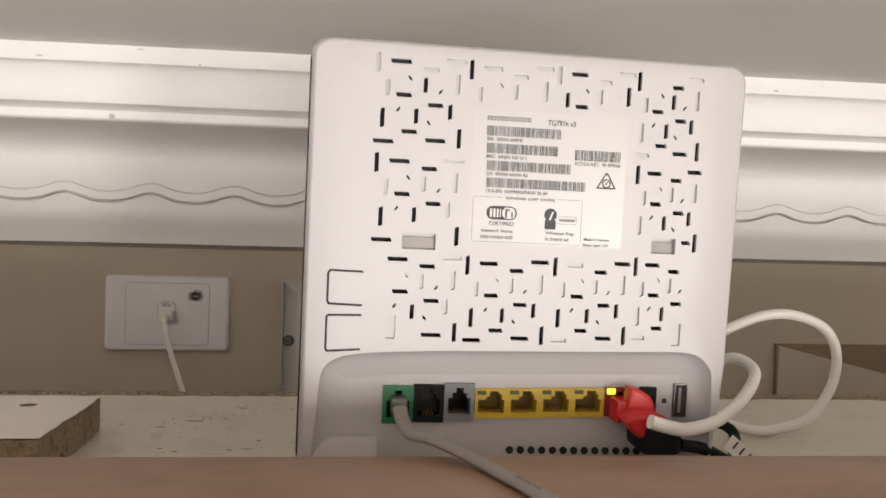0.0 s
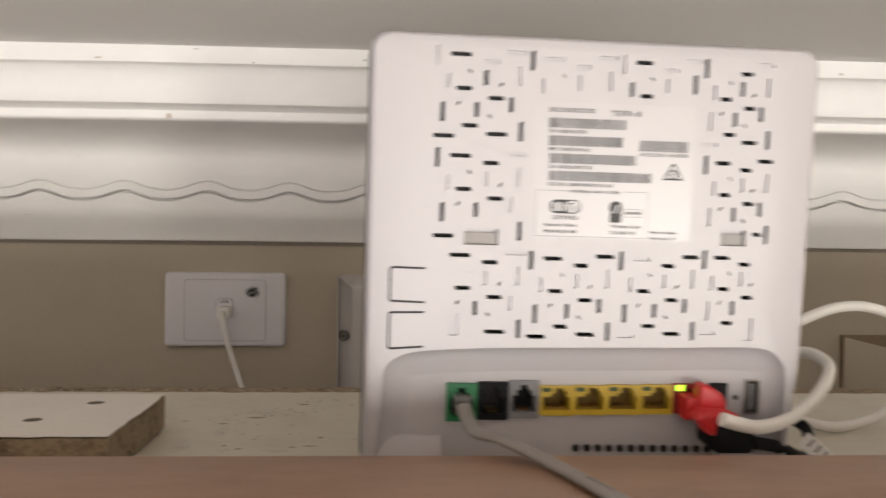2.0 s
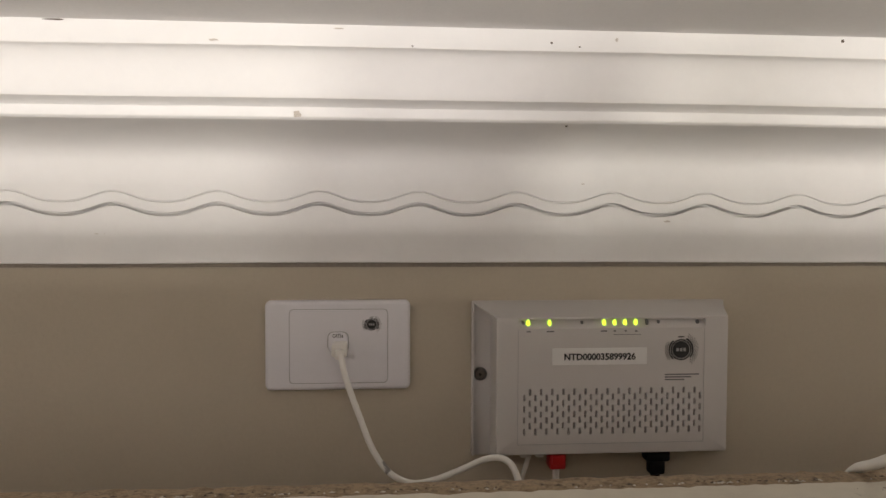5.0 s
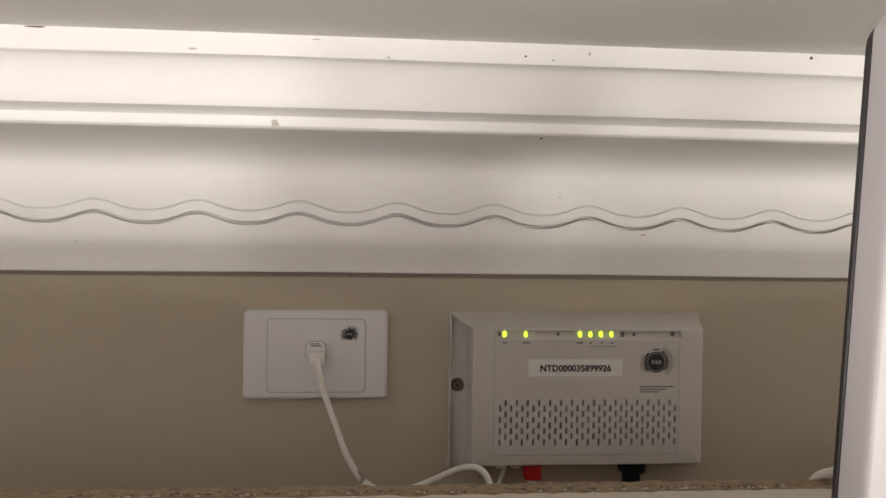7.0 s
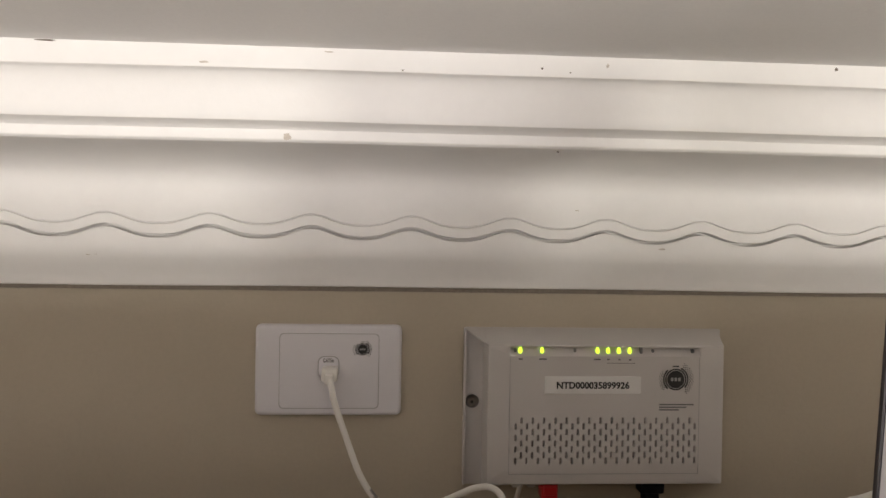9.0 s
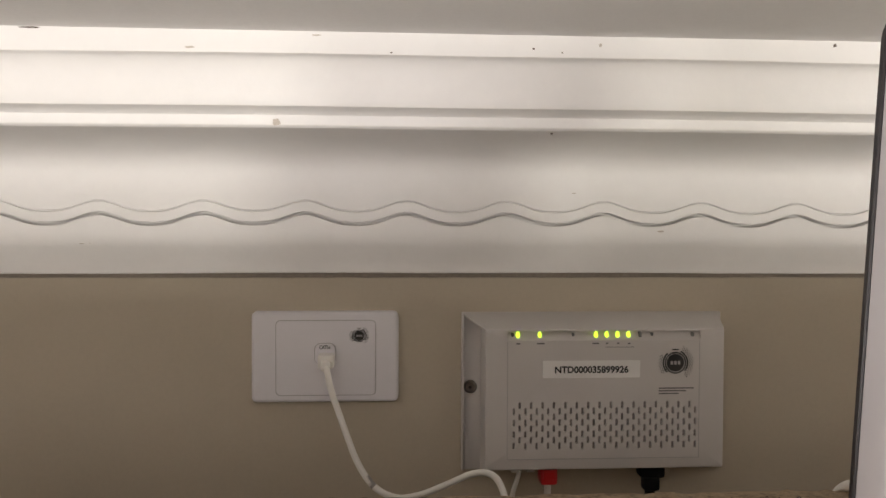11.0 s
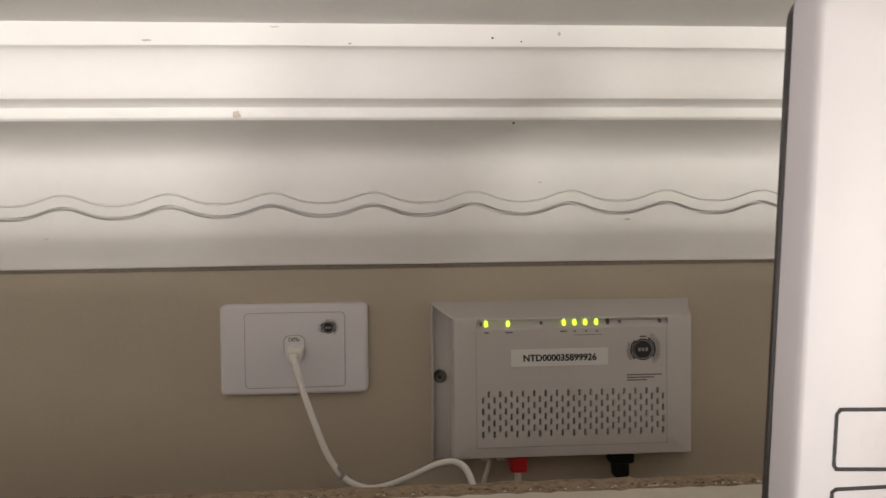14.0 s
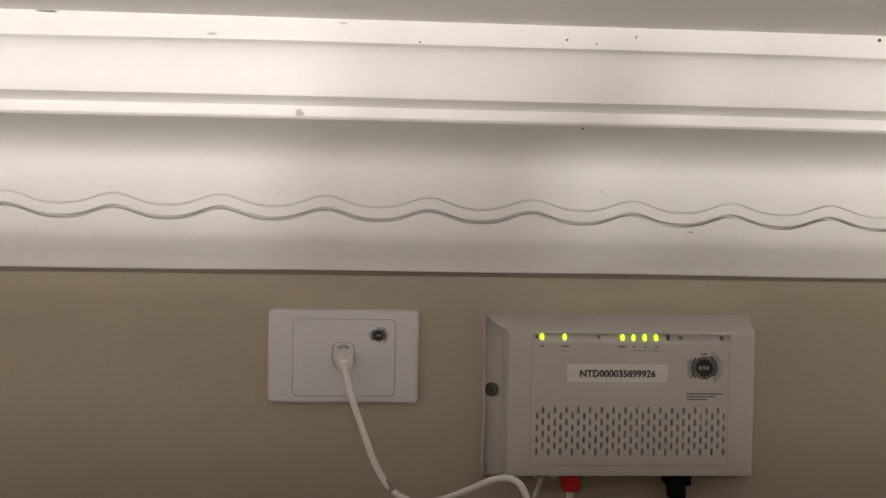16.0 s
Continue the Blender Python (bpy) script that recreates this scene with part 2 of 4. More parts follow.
def lettering(name, words, size, m, mat, parent, depth=0.00006, width=None, align="LEFT", bold=0.0):
    """Raised letters in the built-in font as a mesh under a part; m places their baseline, letters in its x and y."""
    curve = bpy.data.curves.new(name, "FONT")
    curve.body, curve.size, curve.extrude, curve.align_x, curve.resolution_u = words, size, depth, align, 3
    curve.offset = size * bold
    ob = new(name, curve)
    bpy.context.view_layer.update()
    me = bpy.data.meshes.new_from_object(ob.evaluated_get(bpy.context.evaluated_depsgraph_get()))
    if width and ob.dimensions.x:
        s = width / ob.dimensions.x
        for v in me.vertices:
            v.co.x *= s
    bpy.data.objects.remove(ob)
    bpy.data.curves.remove(curve)
    me.materials.append(mat)
    out = new(name, me)
    out.parent = parent
    out.matrix_local = m
    return out


# ---- the room ----
x0, x1, y0, y1 = ROOM
bm = bmesh.new()
add_box(bm, x0 - 0.1, x1 + 0.1, 0, 0.1, 0, 2.4985)
add_box(bm, x0 - 0.1, x1 + 0.1, 0.009, 0.1, 2.4985, 2.512)
add_box(bm, x0 - 0.1, x1 + 0.1, 0, 0.1, 2.512, CEILING)
tagged(part("wall_back", bm, WALL, smooth=False), "beige painted wall behind the wardrobe top", "wall", kind="structure")
# Brown-grey strip set back in the gap below the cornice.
tagged(part("trim", box(x0, x1, 0.0005, 0.0088, 2.4987, 2.5065), GAPSTRIP, smooth=False), "brown-grey strip in the gap under the cornice", "trim", kind="structure")
tagged(part("ceiling", box(x0 - 0.1, x1 + 0.1, y0 - 0.1, 0.1, CEILING, CEILING + 0.1), CEIL), "flat off-white painted plaster ceiling", "ceiling", kind="structure")
# Unseen floor and walls, added to close the room and bounce light.
tagged(part("floor", box(x0 - 0.1, x1 + 0.1, y0 - 0.1, 0.1, -0.1, 0), FLOOR), "plain unseen brown carpeted floor", "floor", kind="structure")
bm = bmesh.new()
add_box(bm, x0 - 0.1, x0, y0, ASSUMED_SIDE[0], 0, CEILING)
add_box(bm, x0 - 0.1, x0, ASSUMED_SIDE[1], 0, 0, CEILING)
add_box(bm, x0 - 0.1, x0, ASSUMED_SIDE[0], ASSUMED_SIDE[1], 0, ASSUMED_SIDE[2])
add_box(bm, x0 - 0.1, x0, ASSUMED_SIDE[0], ASSUMED_SIDE[1], ASSUMED_SIDE[3], CEILING)
tagged(part("wall_left", bm, ROOMWALL, smooth=False), "plain unseen pale painted wall with an assumed window opening", "wall", kind="structure")
tagged(part("wall_right", box(x1, x1 + 0.1, y0, 0, 0, CEILING), ROOMWALL), "plain unseen pale painted wall", "wall", kind="structure")
bm = bmesh.new()
(a0, a1, *_), (b0, b1, *_) = ASSUMED_WINDOWS
for p, q in ((x0 - 0.1, a0), (a1, b0), (b1, x1 + 0.1)):
    add_box(bm, p, q, y0 - 0.1, y0, 0, CEILING)
for p, q, wz0, wz1 in ASSUMED_WINDOWS:
    add_box(bm, p, q, y0 - 0.1, y0, 0, wz0)
    add_box(bm, p, q, y0 - 0.1, y0, wz1, CEILING)
tagged(part("wall_front", bm, ROOMWALL, smooth=False), "plain unseen pale painted wall with two assumed window openings", "wall", kind="structure")

# ---- the cornice ----
# Profile from the wall's foot outwards: ogee, wave panel, hollow, fillet, splay, upper hollow, top fillet.
def arc(a, b, n, power):
    """Points of a hollow from a to b that leaves upright and ends level."""
    return [(a[0] + (b[0] - a[0]) * (1 - math.cos(t)) ** power, a[1] + (b[1] - a[1]) * math.sin(t)) for t in (math.pi / 2 * i / n for i in range(1, n + 1))]


profile = [(0.004, 2.5030), (-0.0105, 2.5025), (-0.012, 2.5032), (-0.0125, 2.507), (-0.0145, 2.5125), (-0.018, 2.5185), (-0.0215, 2.5235), (-0.0238, 2.5285),
           (-0.0245, 2.534), (-0.0246, 2.5365), (-0.0100, 2.5367), (-0.0100, 2.5633), (-0.0264, 2.5635), (-0.0265, 2.564)]
profile += arc((-0.0265, 2.564), (-0.125, 2.6025), 18, 2.1)
profile += [(-0.1285, 2.6028), (-0.1305, 2.6042), (-0.131, 2.606), (-0.131, 2.6105), (-0.1325, 2.6116), (-0.1435, 2.6147), (-0.1450, 2.6180)]
profile += arc((-0.1450, 2.6180), (-0.1565, 2.6442), 10, 1.0)
profile += [(-0.158, 2.6447), (-0.1583, 2.6460), (-0.1583, CEILING + 0.002), (0.002, CEILING + 0.002)]


def waver(x):
    """Slight unevenness along the run of the plaster."""
    return 0.0006 * math.sin(x * 9.1) + 0.0004 * math.sin(x * 23.0 + 1)


bm = bmesh.new()
ends = []
STEPS = 120
for i in range(STEPS + 1):
    x = -1.6 + 3.6 * i / STEPS
    wob = waver(x)
    ends.append([bm.verts.new((x, y + (wob if -0.157 < y < 0 else 0), z + (wob * 0.5 if z < CEILING - 0.003 else 0))) for y, z in profile])
for a, b in zip(ends, ends[1:]):
    for k in range(len(profile) - 1):
        bm.faces.new((a[k], a[k + 1], b[k + 1], b[k]))
cornice = tagged(part("cornice_trim", bm, CORNICE, angle=24), "cream painted moulded plaster cornice with a wavy bead", "cornice", kind="structure")

# The wavy bead on the panel.
bm = bmesh.new()
WAVE, CREST = 0.0774, 0.044
rings = []
for i in range(46 * 16 + 1):
    x = -1.5 + 3.5 * i / (46 * 16)
    a = 2 * math.pi * (x - CREST) / WAVE
    zc = 2.5500 + 0.0041 * math.cos(a) + 0.0006 * math.cos(2 * a)
    yp, w = -0.0253, waver(x)
    ring = [bm.verts.new((x, y + w, z + w * 0.5)) for y, z in (
        (-0.0246, 2.5365), (yp + 0.0004, zc - 0.0068), (yp + 0.0012, zc - 0.0065), (yp + 0.0105, zc - 0.0064), (yp + 0.0105, zc - 0.0043), (yp + 0.0005, zc - 0.0042),
        (yp - 0.0005, zc - 0.0038), (yp - 0.0008, zc), (yp - 0.0008, zc + 0.0034), (yp + 0.0004, zc + 0.0039), (yp + 0.0022, zc + 0.0041), (yp + 0.0022, zc + 0.0046),
        (yp + 0.0004, zc + 0.0048), (yp - 0.0002, zc + 0.0052), (-0.0264, 2.5635))]
    rings.append(ring)
for a, b in zip(rings, rings[1:]):
    for k in range(len(a) - 1):
        bm.faces.new((a[k], a[k + 1], b[k + 1], b[k]))
part("wavy_bead", bm, CORNICE, cornice)

# ---- the wardrobe top ----
TOP, BACK, FRONT_Y, RAIL_Z = 2.406, -0.285, -0.545, 2.4309
wardrobe = thing("wardrobe", pose(0, 0, 0), "tall wardrobe with a dusty cream top and brown front rail", "wardrobe")
bm = bmesh.new()
rnd = random.Random(4)
xs = [-1.1 + 2.5 * i / 500 for i in range(501)]
edge = []
for i, x in enumerate(xs):
    edge.append(BACK - 0.0012 * max(0, rnd.gauss(0.3, 1)) - (0.003 * rnd.random() if rnd.random() < 0.14 else 0))
low, high = [], []
for x, e in zip(xs, edge):
    low.append([bm.verts.new((x, FRONT_Y, TOP)), bm.verts.new((x, e, TOP)), bm.verts.new((x, e, TOP - 0.0012)), bm.verts.new((x, FRONT_Y, TOP - 0.0012))])
for a, b in zip(low, low[1:]):
    for k in range(4):
        bm.faces.new((a[k], a[(k + 1) % 4], b[(k + 1) % 4], b[k]))
part("top_skin", bm, MELAMINE, wardrobe, "dusty stained cream melamine skin", smooth=False)
# Chipboard core whose broken back edge shows behind the skin.
bm = bmesh.new()
rows = []
for x in xs:
    y1c = -0.2675 + 0.0016 * noise.noise((x * 40, 3, 0)) + 0.0005 * rnd.gauss(0, 1)
    rows.append([bm.verts.new((x, FRONT_Y, TOP - 0.0014)), bm.verts.new((x, BACK - 0.0045, TOP - 0.0014)),
                 bm.verts.new((x, BACK - 0.0005, TOP - 0.0006 - 0.0012 * rnd.random())), bm.verts.new((x, BACK + 0.007, TOP + 0.0004 - 0.0010 * rnd.random())),
                 bm.verts.new((x, y1c, TOP + 0.0004 - 0.0012 * rnd.random())), bm.verts.new((x, y1c, TOP - 0.017)), bm.verts.new((x, FRONT_Y, TOP - 0.017))])
for a, b in zip(rows, rows[1:]):
    for k in range(7):
        bm.faces.new((a[k], a[(k + 1) % 7], b[(k + 1) % 7], b[k]))
part("top_core", bm, CHIP, wardrobe, "raw broken chipboard core", smooth=False)
part("front_rail", box(-1.1, 1.4, FRONT_Y - 0.068, FRONT_Y, 2.33, RAIL_Z, 0.0015), RAIL, wardrobe, "brown wood-look laminate rail")
part("side_panel", box(-1.118, -1.1, FRONT_Y - 0.04, BACK + 0.016, 0.0, TOP), RAIL, wardrobe)
part("side_panel", box(1.4, 1.418, FRONT_Y - 0.04, BACK + 0.016, 0.0, TOP), RAIL, wardrobe)
part("back_panel", box(-1.1, 1.4, BACK, BACK + 0.012, 0.0, TOP - 0.018), CHIP, wardrobe)
part("front_panel", box(-1.1, 1.4, FRONT_Y - 0.066, FRONT_Y - 0.048, 0.0, 2.33), RAIL, wardrobe)

# Loose offcut of shelf board with drilled holes.
offcut = thing("board_offcut", pose(0, 0, TOP), "white-faced chipboard offcut with drilled holes on the wardrobe top", "board")
OX0, OX1, OY0, OY1, OH = -0.60, 0.1060, -0.4880, -0.3910, 0.018
bm = bmesh.new()
rnd = random.Random(9)
loop = []
N = 90
for i in range(N + 1):
    loop.append((OX0 + (OX1 - OX0) * i / N, OY0 + 0.0004 * rnd.gauss(0, 1)))
for i in range(1, 13):
    loop.append((OX1 + 0.0006 * rnd.gauss(0, 1) - 0.003 * i / 12, OY0 + (OY1 - OY0) * i / 12))
loop += [(OX0, OY1)]
vs = [[bm.verts.new((x, y, z)) for x, y in loop] for z in (0.0005, OH - 0.0008)]
for k in range(len(loop)):
    j = (k + 1) % len(loop)
    bm.faces.new((vs[0][k], vs[0][j], vs[1][j], vs[1][k]))
bm.faces.new(vs[0])
bm.faces.new(vs[1])
part("chipboard_core", bm, CHIP, offcut, smooth=False)
# Face with real holes.
HOLES = [(-0.0125, -0.4200), (0.0760, -0.4150), (0.062, -0.455), (-0.008, -0.461), (-0.11, -0.425), (-0.105, -0.460)]
bm = bmesh.new()


def closed(bm, pts, z):
    vs = [bm.verts.new((x, y, z)) for x, y in pts]
    return vs, [bm.edges.new((a, b)) for a, b in zip(vs, vs[1:] + vs[:1])]


vs, edges = closed(bm, [(x + (0.0003 if y < -0.41 else 0), y) for x, y in loop], OH)
for hx, hy in HOLES:
    ring, ed = closed(bm, [(hx + 0.0042 * math.cos(a), hy + 0.0042 * math.sin(a)) for a in (2 * math.pi * k / 16 for k in range(16))], OH)
    edges += ed
bmesh.ops.triangle_fill(bm, use_beauty=True, edges=edges)
part("board_face", bm, BOARDTOP, offcut, "pale melamine face", smooth=False)
# A dark disc just below the face draws the shade in each hole.
for hx, hy in HOLES:
    part("drilled_hole", cylinder(0.0041, 0.0004, Matrix.Translation((hx, hy, OH - 0.0005)), n=16), DIRTSHADE, offcut)

# Dirt and crumbs on the top, each a thin irregular flake.
def flake(name, x, y, z, w, d, h, mat, parent=None, seed=0, normal="z"):
    r = random.Random(seed)
    bm = bmesh.new()
    n = 11
    ring = [(w / 2 * math.cos(2 * math.pi * k / n) * (0.65 + 0.5 * r.random()), d / 2 * math.sin(2 * math.pi * k / n) * (0.65 + 0.5 * r.random())) for k in range(n)]
    base = [bm.verts.new((a, b, 0) if normal == "z" else (a, 0, b)) for a, b in ring]
    mid = bm.verts.new((0, 0, h) if normal == "z" else (0, -h, 0))
    for a, b in zip(base, base[1:] + base[:1]):
        bm.faces.new((a, b, mid))
    ob = part(name, bm, mat, parent, angle=80)
    ob.location = (x, y, z)
    return ob


for i, (x, y, w, d) in enumerate([(0.147, -0.365, 0.012, 0.004), (0.110, -0.374, 0.004, 0.002), (0.132, -0.381, 0.007, 0.003), (0.187, -0.413, 0.003, 0.005), (0.175, -0.433, 0.005, 0.002),
                                  (0.183, -0.431, 0.008, 0.0015), (0.150, -0.436, 0.004, 0.003), (0.169, -0.327, 0.009, 0.004), (0.155, -0.36, 0.004, 0.002), (0.142, -0.43, 0.003, 0.002)]):
    tagged(flake("crumb", x, y, TOP + 0.0001, w * 0.95, d * 0.95, 0.0004, CRUMB, seed=i), "small dark crumb of dirt on the dusty top", "crumb", "crumbs on the wardrobe top")

# Fine grit and pale plaster smears over the dusty top.
rnd = random.Random(21)
bm = bmesh.new()
for i in range(140):
    cx, cy = rnd.choice(((0.156, -0.352), (0.156, -0.352), (0.17, -0.41), (0.175, -0.32), (0.13, -0.375), (0.45, -0.36), (0.36, -0.30)))
    x, y, r = cx + rnd.gauss(0, 0.014), min(BACK - 0.004, max(-0.55, cy + rnd.gauss(0, 0.008))), 0.0003 + 0.0007 * rnd.random() ** 2
    if OX0 < x < OX1 + 0.004 and OY0 - 0.004 < y < OY1 + 0.004:
        continue
    ring = [bm.verts.new((x + r * math.cos(a) * (0.6 + 0.8 * rnd.random()), y + r * math.sin(a) * (0.6 + 0.8 * rnd.random()), TOP + 0.00005)) for a in (2 * math.pi * k / 6 for k in range(6))]
    tip = bm.verts.new((x, y, TOP + r * 0.35))
    for a, b in zip(ring, ring[1:] + ring[:1]):
        bm.faces.new((a, b, tip))
tagged(part("grit", bm, CRUMB, smooth=False), "fine brown grit on the dusty wardrobe top", "grit", kind="stuff")
for i, (x, y, w, d) in enumerate([(0.121, -0.43, 0.010, 0.034), (0.150, -0.352, 0.028, 0.010), (0.135, -0.40, 0.008, 0.026), (0.168, -0.44, 0.016, 0.006), (0.29, -0.31, 0.030, 0.008)]):
    tagged(flake("plaster_smear", x, y, TOP + 0.0001, w, d, 0.0003, SMEAR, seed=70 + i), "thin pale smear of plaster on the dusty top", "smear", "plaster smears")

# Torn skin and dark chips along the broken back edge.
for word, mat, seed, count in (("pale", SMEAR, 31, 70), ("dark", DIRTSHADE, 32, 120)):
    rnd = random.Random(seed)
    bm = bmesh.new()
    for i in range(count):
        x = rnd.choice((0.10, 0.16, 0.22, 0.28, 0.34, -0.02)) + rnd.gauss(0, 0.05) if mat is SMEAR else rnd.uniform(-0.25, 0.62)
        y, w, d = BACK + 0.001 + 0.0022 * rnd.random() + (0.004 * rnd.random() if mat is DIRTSHADE else 0), 0.0005 + 0.0022 * rnd.random() ** 2, 0.0003 + 0.0006 * rnd.random()
        ring = [bm.verts.new((x + w * math.cos(a) * (0.6 + 0.6 * rnd.random()), y + d * math.sin(a) * (0.6 + 0.6 * rnd.random()), TOP + 0.0005)) for a in (2 * math.pi * k / 7 for k in range(7))]
        tip = bm.verts.new((x, y, TOP + 0.0012))
        for a, b in zip(ring, ring[1:] + ring[:1]):
            bm.faces.new((a, b, tip))
    tagged(part("edge_grit", bm, mat, wardrobe, smooth=False), word + " chips along the torn edge", kind="stuff")

# Chips and marks in the cornice paint.
for i, (x, y, z, w, h, m) in enumerate([(0.0355, -0.1318, 2.606, 0.006, 0.0055, CHIPPED), (-0.106, -0.1585, 2.6575, 0.014, 0.0012, DIRTSHADE), (-0.013, -0.1585, 2.6475, 0.007, 0.0016, CHIPPED),
                                        (0.197, -0.1585, 2.650, 0.002, 0.0015, DIRTSHADE), (0.109, -0.1585, 2.6462, 0.002, 0.001, DIRTSHADE), (0.215, -0.1585, 2.648, 0.0015, 0.0012, DIRTSHADE),
                                        (0.239, -0.1585, 2.653, 0.002, 0.0025, CHIPPED), (0.39, -0.1585, 2.6555, 0.0026, 0.0028, DIRTSHADE), (0.216, -0.1205, 2.6018, 0.0022, 0.0016, DIRTSHADE),
                                        (-0.124, -0.0236, 2.526, 0.005, 0.0012, CHIPPED), (0.322, -0.0255, 2.5365, 0.006, 0.0016, CHIPPED), (0.252, -0.0282, 2.566, 0.004, 0.0008, CHIPPED),
                                        (0.063, -0.1585, 2.656, 0.006, 0.0012, CHIPPED), (-0.118, -0.0236, 2.5262, 0.0022, 0.0012, CHIPPED), (0.59, -0.1585, 2.6475, 0.005, 0.002, CHIPPED),
                                        (0.625, -0.150, 2.6405, 0.006, 0.003, DIRTSHADE)]):
    flake("paint_chip", x, y, z, w, h, 0.0004, m, cornice, seed=40 + i, normal="y")

# Board fixed to the wall low down, its sloping cover leaving a brown wedge.
cover = thing("wall_patch", pose(0.678, 0, 2.30), "brown board patch with a painted cover on the wall", "patch")
part("backing", box(0, 0.40, -0.003, 0.0, -0.02, 0.1145), CARD, cover, "bare brown board")
bm = loop_prism([(0, -0.02), (0.40, -0.02), (0.40, 0.028), (0.126, 0.083), (0.002, 0.1125)], -0.0065, -0.003, 0.0)
part("cover", bm, WALL, cover, "beige painted cover", smooth=False)

# ---- wall plate with its plug ----
plate = thing("wall_plate", pose(0.058, 0, 2.436), "white plastic data outlet plate with a round logo", "outlet")


def pillow(x0, x1, z0, z1, r, depth, edge):
    """A flat slab standing off the wall whose front edge is rounded over."""
    bm, rings = bmesh.new(), []
    steps = [(0.0, 0.0), (0.0, -depth + edge)] + [(edge * (1 - math.cos(a)), -depth + edge * (1 - math.sin(a))) for a in (math.pi / 2 * i / 6 for i in range(1, 7))] + [(edge + 0.0004, -depth)]
    for inset, y in steps:
        rings.append([bm.verts.new((x, y, z)) for x, z in rounded(x0 + inset, x1 - inset, z0 + inset, z1 - inset, max(r - inset, 0.0006), 5)])
    for a, b in zip(rings, rings[1:]):
        for k in range(len(a)):
            bm.faces.new((a[k], a[(k + 1) % len(a)], b[(k + 1) % len(a)], b[k]))
    bm.faces.new(rings[0])
    bm.faces.new(rings[-1])
    return bm


part("faceplate", pillow(-0.058, 0.058, -0.036, 0.0362, 0.0045, 0.0085, 0.0032), PLATE, plate)
part("insert", loop_prism(rounded(-0.0385, 0.0395, -0.0300, 0.0290, 0.0035), -0.0093, -0.008, 0.0004, 1), PLATE, plate)
# Grey sheet behind the insert draws the shadow line in its joint.
part("insert_seam", loop_prism(rounded(-0.0390, 0.0400, -0.0305, 0.0295, 0.0038), -0.0086, -0.008), LINE, plate, "fine shadow line round the insert")
part("socket_rim", loop_prism(rounded(-0.0085, 0.0085, -0.0055, 0.0115, 0.005), -0.0100, -0.009, 0.0003, 1), LINE, plate)
part("socket_cap", loop_prism(rounded(-0.0079, 0.0079, -0.0055, 0.0109, 0.0047), -0.0108, -0.009, 0.0005, 1), PLATE, plate)


def badge(parent, x, z, y, r, rings, name="badge"):
    """A round dark badge: a disc, a broken ring and a burst of separate dots, thickest to one side."""
    turn = Matrix.Translation((x, y, z)) @ Matrix.Rotation(radians(90), 4, "X")
    disc = part(name, cylinder(r * 0.86, 0.0002, turn, n=28), INK, parent, "round dark logo with a burst of dots")
    bm = bmesh.new()
    for k in range(44):
        a, b = 2 * math.pi * k / 44, 2 * math.pi * (k + 0.95) / 44
        vs = [bm.verts.new((x + math.cos(t) * q * r, y - 0.0001, z + math.sin(t) * q * r)) for t, q in ((a, 0.92), (b, 0.92), (b, 1.06), (a, 1.06))]
        bm.faces.new(vs)
        if not (radians(62) < a < radians(128) or radians(222) < a < radians(318)):
            bm.faces.new([bm.verts.new((x + math.cos(t) * q * r, y - 0.0001, z + math.sin(t) * q * r)) for t, q in ((a, 1.12), (b, 1.12), (b, 1.28), (a, 1.28))])
    add_box(bm, x - r * 0.32, x + r * 0.32, y - 0.0001, y + 0.0001, z + r * 1.22, z + r * 1.34)
    part("badge_ring", bm, INK, disc, smooth=False)
    bm = bmesh.new()
    for k in range(rings):
        rad, n = r * (1.40 + 0.115 * k), 32
        for i in range(n):
            deg = 360 * (i + 0.5 * (k % 2)) / n
            if not (deg > 305 or deg < 62 or (148 < deg < 222 and k < 3)):
                continue
            q = r * (0.062 - 0.002 * k)
            c, sn = math.cos(radians(deg)) * rad, math.sin(radians(deg)) * rad
            bm.faces.new([bm.verts.new((x + c + q * math.cos(t), y - 0.0001, z + sn + q * math.sin(t))) for t in (math.pi / 3 * j for j in range(6))])
    part("badge_dots", bm, INK, disc, smooth=False)
    bm = bmesh.new()
    for i in (-1, 0, 1):
        add_box(bm, x + (i * 0.36 - 0.12) * r, x + (i * 0.36 + 0.12) * r, y - 0.00022, y - 0.0001, z - r * 0.17, z + r * 0.17)
    part("badge_bars", bm, LINE, disc, smooth=False)


badge(plate, 0.0268, 0.0170, -0.0094, 0.0046, 3)
# Plug in the socket.
lead = thing("network_lead", pose(0.0595, -0.0108, 2.437), "white network lead plugged into the wall plate", "cable")
part("plug_body", box(-0.0062, 0.0062, -0.016, 0.0, -0.0075, 0.0032, 0.0016), CABLE, lead)
part("strain_relief", box(-0.0036, 0.0036, -0.024, -0.015, -0.0085, -0.0005, 0.0022), CABLE, lead)
C = Vector((0.0595, -0.0108, 2.437))
path = [(0.0595, -0.031, 2.4335), (0.0615, -0.036, 2.4285), (0.065, -0.041, 2.415), (0.0750, -0.047, 2.388), (0.0850, -0.053, 2.364), (0.0975, -0.059, 2.3475), (0.114, -0.065, 2.3410),
        (0.131, -0.070, 2.3445), (0.150, -0.076, 2.3535), (0.167, -0.082, 2.3625), (0.179, -0.088, 2.3645), (0.1865, -0.094, 2.358), (0.190, -0.100, 2.340), (0.190, -0.104, 2.29)]
part("sheath", tube([Vector(p) - C for p in path], 0.0024), CABLE, lead)
